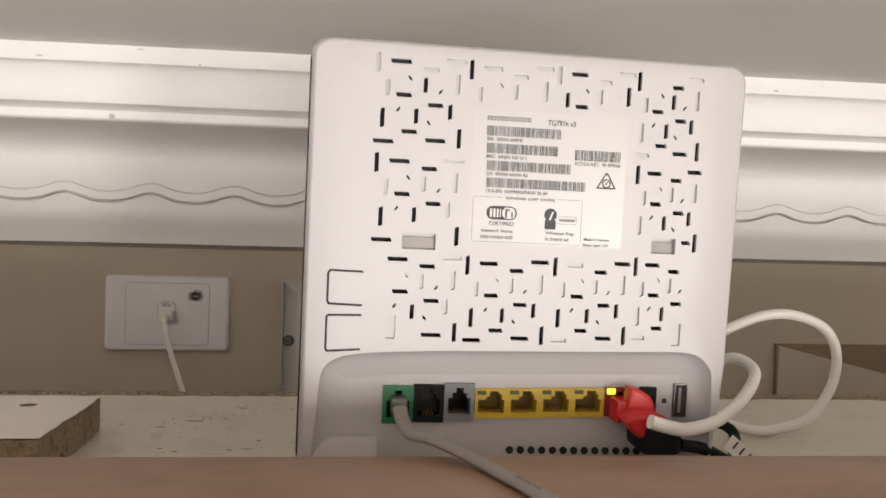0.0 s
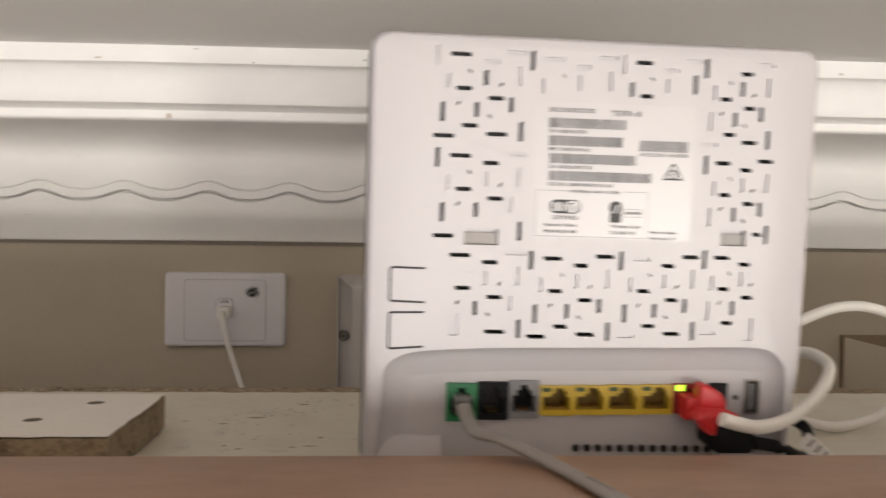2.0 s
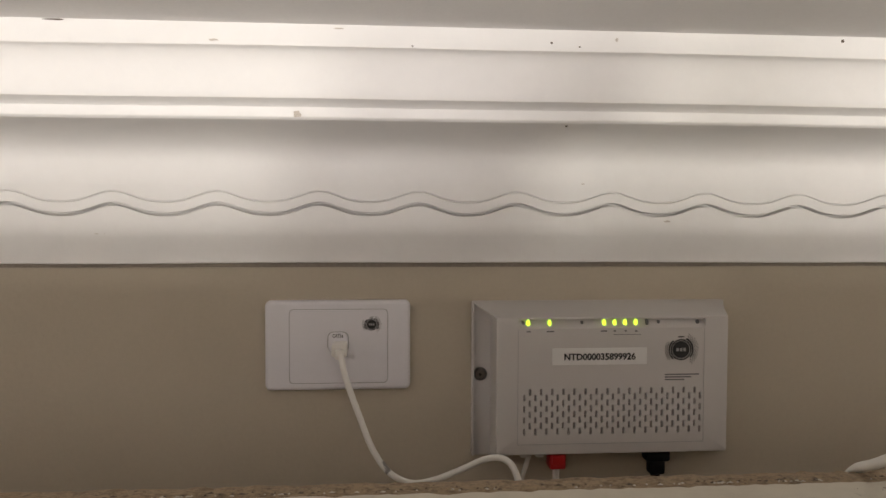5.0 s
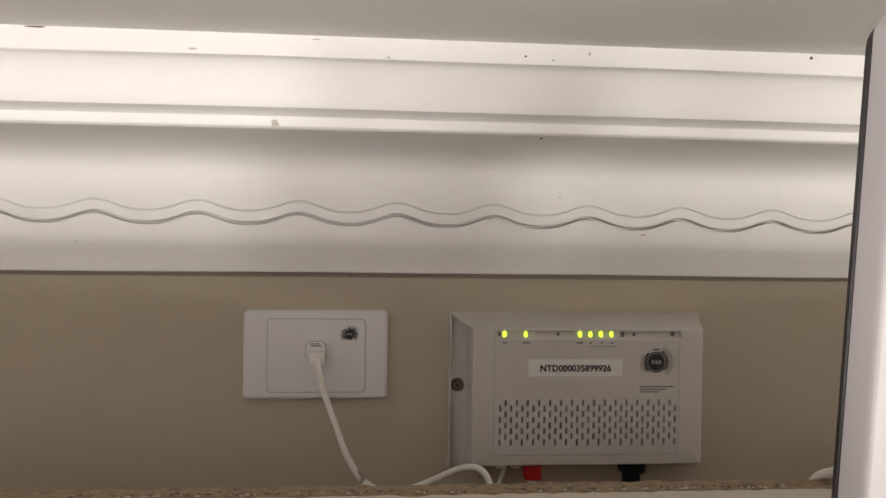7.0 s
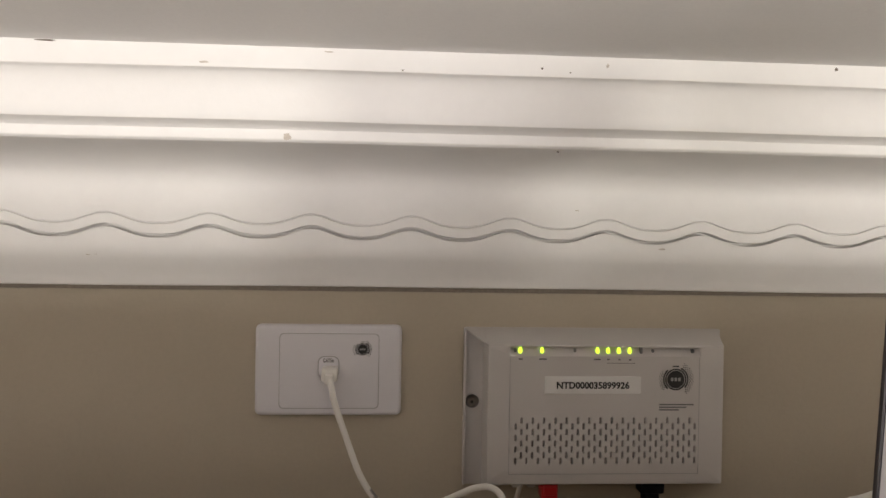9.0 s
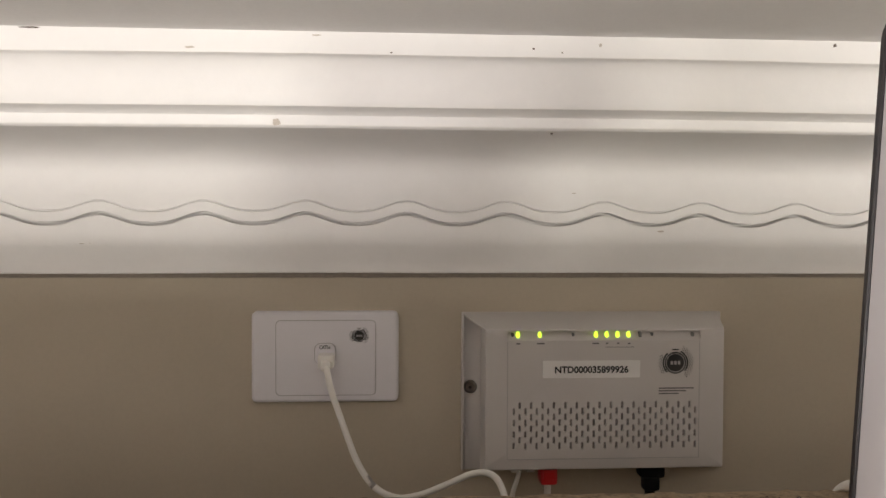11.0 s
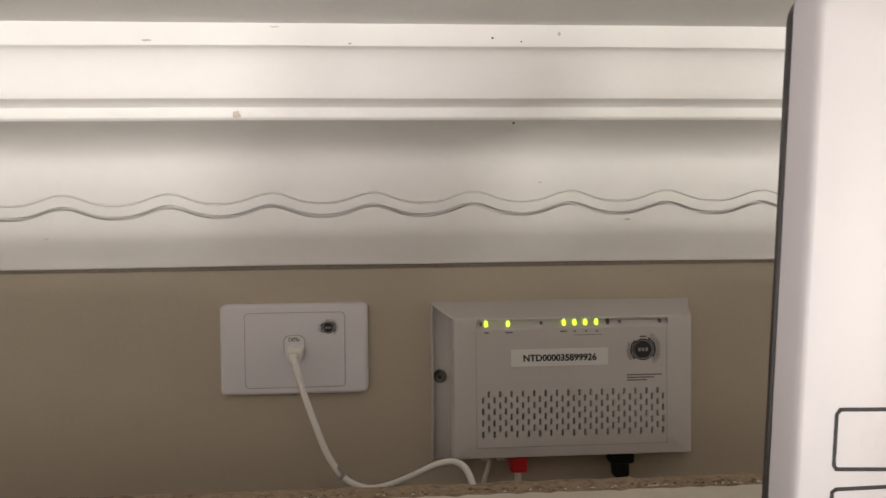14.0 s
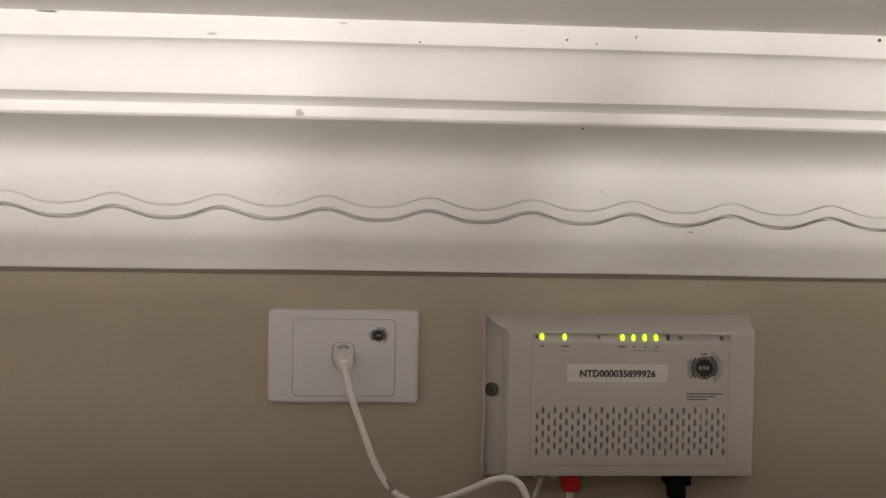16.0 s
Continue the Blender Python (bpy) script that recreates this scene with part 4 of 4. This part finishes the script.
# Ports.
def port(x0, x1, z0, z1, mat, deep, hole, name, label, contacts=8):
    """A port block with a real recess: a face with an opening of the plug's shape and a back darkened for shade."""
    body = bmesh.new()
    y0p, y1p = 0.0058, 0.0150
    a = [(x0, z0), (x1, z0), (x1, z1), (x0, z1)]
    sheet(body, a, [hole], y0p)
    ring = [body.verts.new((x, y0p, z)) for x, z in a]
    rim = [body.verts.new((x, y0p, z)) for x, z in hole]
    inner = [body.verts.new((x, y1p, z)) for x, z in hole]
    for k in range(len(rim)):
        body.faces.new((rim[k], rim[(k + 1) % len(rim)], inner[(k + 1) % len(rim)], inner[k]))
    side = [body.verts.new((x, 0.0085, z)) for x, z in a]
    for k in range(4):
        body.faces.new((ring[k], ring[(k + 1) % 4], side[(k + 1) % 4], side[k]))
    ob = part(name, body, mat, router, label, smooth=False)
    part("port_back", box(min(x for x, _ in hole), max(x for x, _ in hole), y1p - 0.0012, y1p, min(z for _, z in hole), max(z for _, z in hole)), deep, ob)
    if contacts:
        bm = bmesh.new()
        cx, w = sum(x for x, _ in hole) / len(hole), (max(x for x, _ in hole) - min(x for x, _ in hole)) * 0.55
        zb = min(z for _, z in hole)
        for i in range(contacts):
            x = cx + w * ((i + 0.5) / contacts - 0.5)
            add_box(bm, x - 0.00018, x + 0.00018, 0.0066, 0.0140, zb + 0.0004, zb + 0.0014)
        tagged(part("contact_row", bm, GOLD, ob, smooth=False), kind="stuff")
    return ob


def network_jack(cx, z0, w, h):
    """Opening of a network jack: a wide mouth whose latch notch steps up beside the indicator."""
    return [(cx - w / 2, z0), (cx + w / 2, z0), (cx + w / 2, z0 + h * 0.60), (cx + w * 0.40, z0 + h * 0.60), (cx + w * 0.40, z0 + h * 0.86), (cx + w * 0.30, z0 + h * 0.86),
            (cx + w * 0.30, z0 + h), (cx - w * 0.06, z0 + h), (cx - w * 0.06, z0 + h * 0.74), (cx - w * 0.20, z0 + h * 0.74), (cx - w * 0.20, z0 + h * 0.60), (cx - w / 2, z0 + h * 0.60)]


def jack(cx, z0, w, h, n):
    """Opening of a jack, latch notch upwards."""
    return [(cx - w / 2, z0), (cx + w / 2, z0), (cx + w / 2, z0 + h * 0.62), (cx + w * 0.33, z0 + h * 0.62), (cx + w * 0.33, z0 + h * 0.82), (cx + n / 2, z0 + h * 0.82),
            (cx + n / 2, z0 + h), (cx - n / 2, z0 + h), (cx - n / 2, z0 + h * 0.82), (cx - w * 0.33, z0 + h * 0.82), (cx - w * 0.33, z0 + h * 0.62), (cx - w / 2, z0 + h * 0.62)]


PZ0, PZ1 = up(0.1602), up(0.1437)
for i, (mat, deep, name, label) in enumerate(((GREEN, BLACK, "phone_port", "green plastic phone port"), (BLACK, INSIDESHADE, "phone_port", "black plastic phone port"), (GREY, BLACK, "phone_port", "grey plastic phone port"))):
    a = 0.0352 + i * 0.0134
    port(a, a + 0.0133, PZ0 + i * 0.0008, PZ1 + i * 0.0008, mat, deep, jack(a + 0.0067, PZ0 + 0.0028 + i * 0.0008, 0.0098, 0.0118, 0.0032), name, label, 4)
YZ0, YZ1 = up(0.1572), up(0.1442)
for i in range(4):
    a = 0.0756 + i * 0.01462
    z = i * 0.00035
    hole = network_jack(a + 0.0072, YZ0 + 0.0024 + z, 0.0116, 0.0096)
    p = port(a, a + 0.0146, YZ0 + z, YZ1 + z, YELLOW, SHADEDYELLOW, hole, "network_port", "yellow plastic network port", 8)
    part("status_light", box(a + 0.0008, a + 0.0048, 0.0056, 0.0062, YZ1 + z - 0.0026, YZ1 + z - 0.0008), DARKLENS, p, "unlit dark lens")
a = 0.1342
p = port(a, a + 0.0140, YZ0 + 0.0016, YZ1 + 0.0016, DARKRED, BLACK, jack(a + 0.0078, YZ0 + 0.0038, 0.0100, 0.0088, 0.0042), "network_port", "red plastic network port", 8)
part("status_light", box(a + 0.0010, a + 0.0048, 0.0054, 0.0062, YZ1 - 0.0014, YZ1 + 0.0012, 0.0002), PORTLED, p, "lit yellow-green lens")
part("power_socket", box(0.1505, 0.1588, 0.0062, 0.0100, up(0.1567), up(0.1422), 0.0006), BLACK, router, "black round-pin power socket")
# Dark disc draws the shade in the reset hole.
m = Matrix.Translation((0.1628, 0.0075, up(0.1486))) @ Matrix.Rotation(radians(90), 4, "X")
part("reset_hole", cylinder(0.0012, 0.0008, m, n=14), INSIDESHADE, router)
bm = bmesh.new()
for f in ((0.1668, 0.1730, up(0.1554), up(0.1548)), (0.1668, 0.1730, up(0.1410), up(0.1404)), (0.1668, 0.1673, up(0.1554), up(0.1404)), (0.1725, 0.1730, up(0.1554), up(0.1404))):
    add_box(bm, f[0], f[1], 0.0060, 0.0090, f[2], f[3])
usb = part("usb_port", bm, STEEL, router, "steel upright data port", smooth=False)
# Near-black block draws the shade inside the data port.
part("port_hollow", box(0.1672, 0.1726, 0.0067, 0.0080, up(0.1550), up(0.1408)), INSIDESHADE, usb)
part("port_tongue", box(0.1689, 0.1702, 0.0062, 0.0070, up(0.1537), up(0.1422)), GREY, usb)

# Printed label with code bars and writing.
label_sheet = part("printed_label", loop_prism(rounded(0.0680, 0.1352, up(0.0800), up(0.0240), 0.0008, 2), -0.00008, 0.0002), LABEL, router, "white printed label with code bars")
INKY = -0.00012


def bars(u0, u1, v0, v1, seed):
    r, bm, u = random.Random(seed), bmesh.new(), u0
    while u < u1 - 0.0003:
        w = r.choice((0.00016, 0.00016, 0.00030, 0.00045))
        add_box(bm, u, min(u + w, u1), INKY, -0.00006, up(v1), up(v0))
        u += w + r.choice((0.00014, 0.00014, 0.00028))
    part("barcode", bm, INK, label_sheet, smooth=False)


for k, (a, b, c, d) in enumerate(((0.0735, 0.1055, 0.0304, 0.0345), (0.0738, 0.1045, 0.0377, 0.0418), (0.0741, 0.1105, 0.0450, 0.0491), (0.0744, 0.1175, 0.0522, 0.0562), (0.1122, 0.1325, 0.0385, 0.0430))):
    bars(a, b, c, d, 60 + k)


def line_of(words, u, v, size, mat=INK, width=None):
    lettering("label_text", words, size, pose(u, INKY, up(v), 90), mat, label_sheet, width=width, bold=0.014)


def characters(u0, u1, v, seed):
    """A run of plain bars, one for each character."""
    r, bm, u = random.Random(seed), bmesh.new(), u0
    while u < u1 - 0.0007:
        add_box(bm, u, u + 0.0003, INKY, -0.00006, up(v), up(v) + 0.0013)
        if r.random() < 0.8:
            add_box(bm, u + 0.00056, u + 0.00086, INKY, -0.00006, up(v), up(v) + 0.0013)
        z = up(v) + r.choice((0.0, 0.0005, 0.00105))
        add_box(bm, u + 0.00024, u + 0.00056, INKY, -0.00006, z, z + 0.0003)
        u += 0.00118
    part("print_bar", bm, INK, label_sheet, smooth=False)


line_of("TG797n v3", 0.0995, 0.0288, 0.0032, INK, 0.0122)
# Maker's mark as a row of plain rings.
for k in range(10):
    u = 0.0734 + 0.00192 * k
    part("maker_mark", loop_prism(rounded(u, u + 0.0016, up(0.0281), up(0.0281) + 0.0019, 0.0007, 4), INKY, -0.00006), INK, label_sheet, smooth=False)
    part("maker_mark", loop_prism(rounded(u + 0.0004, u + 0.0012, up(0.0281) + 0.0004, up(0.0281) + 0.0015, 0.0003, 4), INKY - 0.00004, INKY), LABEL, label_sheet, smooth=False)
for words, u, v, w, bar in (("SN:", 0.0735, 0.0366, 0.0032, 0.0902), ("MAC:", 0.0737, 0.0439, 0.0040, 0.0925), ("GW:", 0.0739, 0.0512, 0.0030, 0.0925), ("OUI-SN:", 0.0741, 0.0584, 0.0072, 0.1020)):
    line_of(words, u, v, 0.0021, INK, w)
    characters(u + w + 0.0012, bar, v, len(words))
line_of("ACCESS KEY:", 0.1122, 0.0450, 0.0019, INK, 0.0110)
characters(0.1246, 0.1325, 0.0450, 11)
line_of("wireless user codes", 0.0830, 0.0610, 0.0022, INK, 0.0215)
for a, b, c, d in ((0.0692, 0.0818, 0.0602, 0.0604), (0.1055, 0.1165, 0.0600, 0.0602), (0.0690, 0.0692, 0.0606, 0.0790), (0.1166, 0.1168, 0.0604, 0.0786), (0.0695, 0.1163, 0.0792, 0.0794)):
    part("frame_line", box(a, b, INKY, -0.00006, up(d), up(c)), GREYINK, label_sheet, smooth=False)
part("round_logo", loop_prism(rounded(0.0750, 0.0882, up(0.0698), up(0.0640), 0.0028, 5), INKY, -0.00006), INK, label_sheet, "black and white pill-shaped logo")
part("logo_half", loop_prism(rounded(0.0818, 0.0876, up(0.0693), up(0.0645), 0.0022, 5), INKY - 0.00004, -0.0001), LABEL, label_sheet)
bm = bmesh.new()
for a, b in ((0.0765, 0.0775), (0.0780, 0.0790), (0.0795, 0.0803), (0.0808, 0.0813)):
    add_box(bm, a, b, INKY - 0.00004, INKY, up(0.0688), up(0.0652))
part("logo_marks", bm, LABEL, label_sheet, smooth=False)
bm = bmesh.new()
for a, b, c in ((0.0832, 0.0839, 0.0652), (0.0839, 0.0850, 0.0652), (0.0858, 0.0864, 0.0664)):
    add_box(bm, a, b, INKY - 0.00008, INKY - 0.00004, up(0.0688 if b - a < 0.001 else 0.0659), up(c))
part("logo_marks", bm, INK, label_sheet, smooth=False)
line_of("CERTIFIED", 0.0762, 0.0722, 0.0022, INK, 0.0108)
line_of("Network Name:", 0.0730, 0.0752, 0.0020, INK, 0.0138)
characters(0.0730, 0.0870, 0.0779, 12)
line_of("Wireless Key:", 0.1012, 0.0752, 0.0020, INK, 0.0130)
characters(0.1012, 0.1115, 0.0779, 13)
part("setup_logo", loop_prism(rounded(0.1006, 0.1055, up(0.0730), up(0.0690), 0.0005, 2), INKY, -0.00006), INK, label_sheet, "black setup logo")
part("setup_logo", cylinder(0.0028, 0.00006, Matrix.Translation((0.1030, INKY, up(0.0668))) @ Matrix.Rotation(radians(90), 4, "X"), n=20), INK, label_sheet, "black setup logo")
part("logo_mark", loop_prism([(0.1024, up(0.0690)), (0.1031, up(0.0690)), (0.1044, up(0.0655)), (0.1036, up(0.0655))], INKY - 0.00008, INKY), LABEL, label_sheet, smooth=False)
part("pin_frame", loop_prism(rounded(0.1058, 0.1148, up(0.0706), up(0.0672), 0.0014, 4), INKY, -0.00006), GREYINK, label_sheet)
part("pin_field", loop_prism(rounded(0.1059, 0.1146, up(0.0704), up(0.0674), 0.0013, 4), INKY - 0.00004, INKY), LABEL, label_sheet)
part("print_bar", box(0.1068, 0.1140, INKY - 0.00007, INKY, up(0.0694), up(0.0683)), GREYINK, label_sheet, smooth=False)
line_of("Made in Vietnam", 0.1182, 0.0772, 0.0018, INK, 0.0112)
line_of("Rated input: 12V", 0.1180, 0.0796, 0.0017, INK, 0.0112)
# Warning triangle with a round tick inside.
for s, mat, y in ((0.0045, INK, INKY), (0.0034, LABEL, INKY - 0.00004)):
    cx, cz = 0.1268, up(0.0518)
    tri = [(cx - s, cz - s * 0.62), (cx + s, cz - s * 0.62), (cx + s * 0.12, cz + s * 0.92), (cx - s * 0.12, cz + s * 0.92)]
    part("approval_mark", loop_prism(tri, y, y + 0.00005), mat, label_sheet, smooth=False)
for s, mat, y in ((0.0020, INK, INKY - 0.00008), (0.0014, LABEL, INKY - 0.00012)):
    part("approval_ring", cylinder(s, 0.00004, Matrix.Translation((0.1268, y, up(0.0522))) @ Matrix.Rotation(radians(90), 4, "X"), n=20), mat, label_sheet)
part("approval_tick", loop_prism([(0.1260, up(0.0522)), (0.1266, up(0.0530)), (0.1276, up(0.0514)), (0.1273, up(0.0512)), (0.1266, up(0.0524)), (0.1262, up(0.0519))], INKY - 0.0002, INKY - 0.00014), INK, label_sheet, smooth=False)

# ---- cables at the router ----
# Red plug and its white lead, which loops to the side and away behind.
def at(u, y, v):
    """A place given along the router's back, in front of it (y < 0) and down from its head."""
    return M @ Vector((u, y, up(v)))


red = thing("network_cable", Matrix.Translation(at(0.1456, -0.004, 0.1495)), "white network cable with a red plug in the router", "cable")
R = M.to_3x3().to_4x4()


def shaped(bm, m):
    bmesh.ops.transform(bm, matrix=m, verts=bm.verts)
    return bm


def plug_piece(loop, y0, y1, bevel):
    """A piece of the plug: its outline across the router's back and its reach towards the viewer."""
    return shaped(loop_prism([(u - 0.1456, z + 0.0046) for u, z in loop], y0 + 0.004, y1 + 0.004, bevel, 3), R)


part("plug_head", plug_piece([(0.1368, -0.0110), (0.1468, -0.0110), (0.1468, -0.0015), (0.1368, -0.0015)], -0.004, 0.010, 0.0006), RED, red, "red plastic plug body")
part("latch_cover", plug_piece([(0.1400, -0.0085), (0.1535, -0.0085), (0.1530, -0.0022), (0.1510, 0.0012), (0.1452, 0.0046), (0.1418, 0.0048)], -0.0065, 0.001, 0.0014), RED, red)
boot = part("boot", plug_piece([(0.1372, -0.0080), (0.1400, -0.0045), (0.1520, -0.0050), (0.1562, -0.0070), (0.1567, -0.0115), (0.1515, -0.0150), (0.1465, -0.0154), (0.1425, -0.0138)], -0.0150, -0.0040, 0.0022), RED, red, "ribbed red boot")
for i in range(3):
    y = -0.0128 + 0.0030 * i
    part("boot_rib", plug_piece([(0.1376, -0.0084), (0.1424, -0.0141), (0.1465, -0.0157), (0.1516, -0.0153), (0.1569, -0.0116), (0.1564, -0.0068), (0.1520, -0.0047), (0.1402, -0.0042)], y, y + 0.0012, 0.0003), RED, boot)
C = at(0.1456, -0.004, 0.1495)
path = [(0.3500, -0.526, 2.4395), (0.3575, -0.5245, 2.4372), (0.369, -0.517, 2.4345), (0.387, -0.503, 2.4348), (0.405, -0.489, 2.441), (0.4175, -0.476, 2.4485), (0.4225, -0.464, 2.4528), (0.4190, -0.452, 2.4556),
        (0.4110, -0.442, 2.4505), (0.4090, -0.430, 2.4385), (0.420, -0.416, 2.4280), (0.4325, -0.408, 2.4165), (0.450, -0.404, 2.4105), (0.466, -0.403, 2.4098), (0.486, -0.404, 2.4165), (0.4990, -0.404, 2.434),
        (0.5022, -0.403, 2.453), (0.4950, -0.402, 2.4668), (0.478, -0.401, 2.4735), (0.461, -0.400, 2.4730), (0.445, -0.399, 2.4672), (0.430, -0.398, 2.4605), (0.405, -0.395, 2.458), (0.375, -0.385, 2.454),
        (0.358, -0.352, 2.445), (0.349, -0.318, 2.434), (0.341, -0.283, 2.4145), (0.339, -0.262, 2.402), (0.334, -0.250, 2.37), (0.330, -0.235, 2.25)]
part("sheath", tube([Vector(p) - C for p in path], 0.0028, 16), CABLE, red)

# Flat grey phone lead from the green port over the front rail.
grey = thing("phone_lead", Matrix.Translation(at(0.0420, 0.004, 0.1520)), "pale grey phone lead in the green port, over the front rail", "cable")
C = at(0.0420, 0.004, 0.1520)
part("plug_body", shaped(box(-0.0036, 0.0036, -0.003, 0.008, -0.0040, 0.0040, 0.0008), R), PHONEPLUG, grey, "clear grey phone plug")
path = [tuple(at(0.0420, -0.002, 0.1515)), tuple(at(0.0430, -0.010, 0.1550)), (0.2550, -0.534, 2.4358), (0.2620, -0.5440, 2.4362), (0.2704, -0.5560, 2.4346), (0.2782, -0.5680, 2.4328),
        (0.2836, -0.5853, 2.4328), (0.2889, -0.6027, 2.4328), (0.2915, -0.6110, 2.4315), (0.2925, -0.6155, 2.424), (0.2930, -0.6160, 2.39), (0.294, -0.6160, 2.32), (0.296, -0.6160, 2.2)]
part("sheath", tube([Vector(p) - C for p in path], 0.0031, 16, flat=0.6), GREYCABLE, grey)
for k in range(6):
    p = Vector((0.2842, -0.5880, 2.4349)).lerp(Vector((0.2880, -0.6005, 2.4349)), k / 5)
    part("print_mark", box(p.x - C.x - 0.0003, p.x - C.x + 0.0009 - 0.0002 * (k % 2), p.y - C.y - 0.0008, p.y - C.y + 0.0008, p.z - C.z - 0.0006, p.z - C.z), GREYINK, grey, smooth=False)

# Black power plug and lead with a paper tag.
power = thing("power_cable", Matrix.Translation(at(0.1545, -0.006, 0.1605)), "black power lead with a white paper tag beside the router", "cable")
C = at(0.1545, -0.006, 0.1605)
part("plug_body", shaped(box(-0.0095, 0.0080, -0.010, 0.0125, -0.0065, 0.0065, 0.0025), R), BLACK, power, "black plug")
path = [(0.372, -0.503, 2.425), (0.384, -0.500, 2.4225), (0.396, -0.494, 2.4165), (0.404, -0.484, 2.4135), (0.412, -0.470, 2.4145), (0.419, -0.456, 2.4160), (0.4205, -0.448, 2.4195), (0.416, -0.440, 2.4215),
        (0.406, -0.435, 2.4200), (0.395, -0.430, 2.4180), (0.37, -0.425, 2.411), (0.34, -0.43, 2.4095), (0.30, -0.44, 2.4095)]
part("sheath", tube([Vector(p) - C for p in path], 0.0026), BLACK, power)
bm = loop_prism([(x - C.x, z - C.z) for x, z in ((0.3930, 2.4230), (0.3975, 2.4282), (0.4100, 2.4180), (0.4055, 2.4125))], -0.4990 - C.y, -0.4983 - C.y)
tag = part("paper_tag", bm, NOTE, power, "white paper tag with handwriting", smooth=False)
for x, z in ((0.3985, 2.4238), (0.4015, 2.4212), (0.4045, 2.4187)):
    bm = loop_prism([(px + x - C.x, pz + z - C.z) for px, pz in ((-0.0014, -0.0012), (-0.0009, -0.0016), (0.0014, 0.0012), (0.0009, 0.0016))], -0.49930 - C.y, -0.4990 - C.y)
    part("pen_mark", bm, INK, tag, smooth=False)
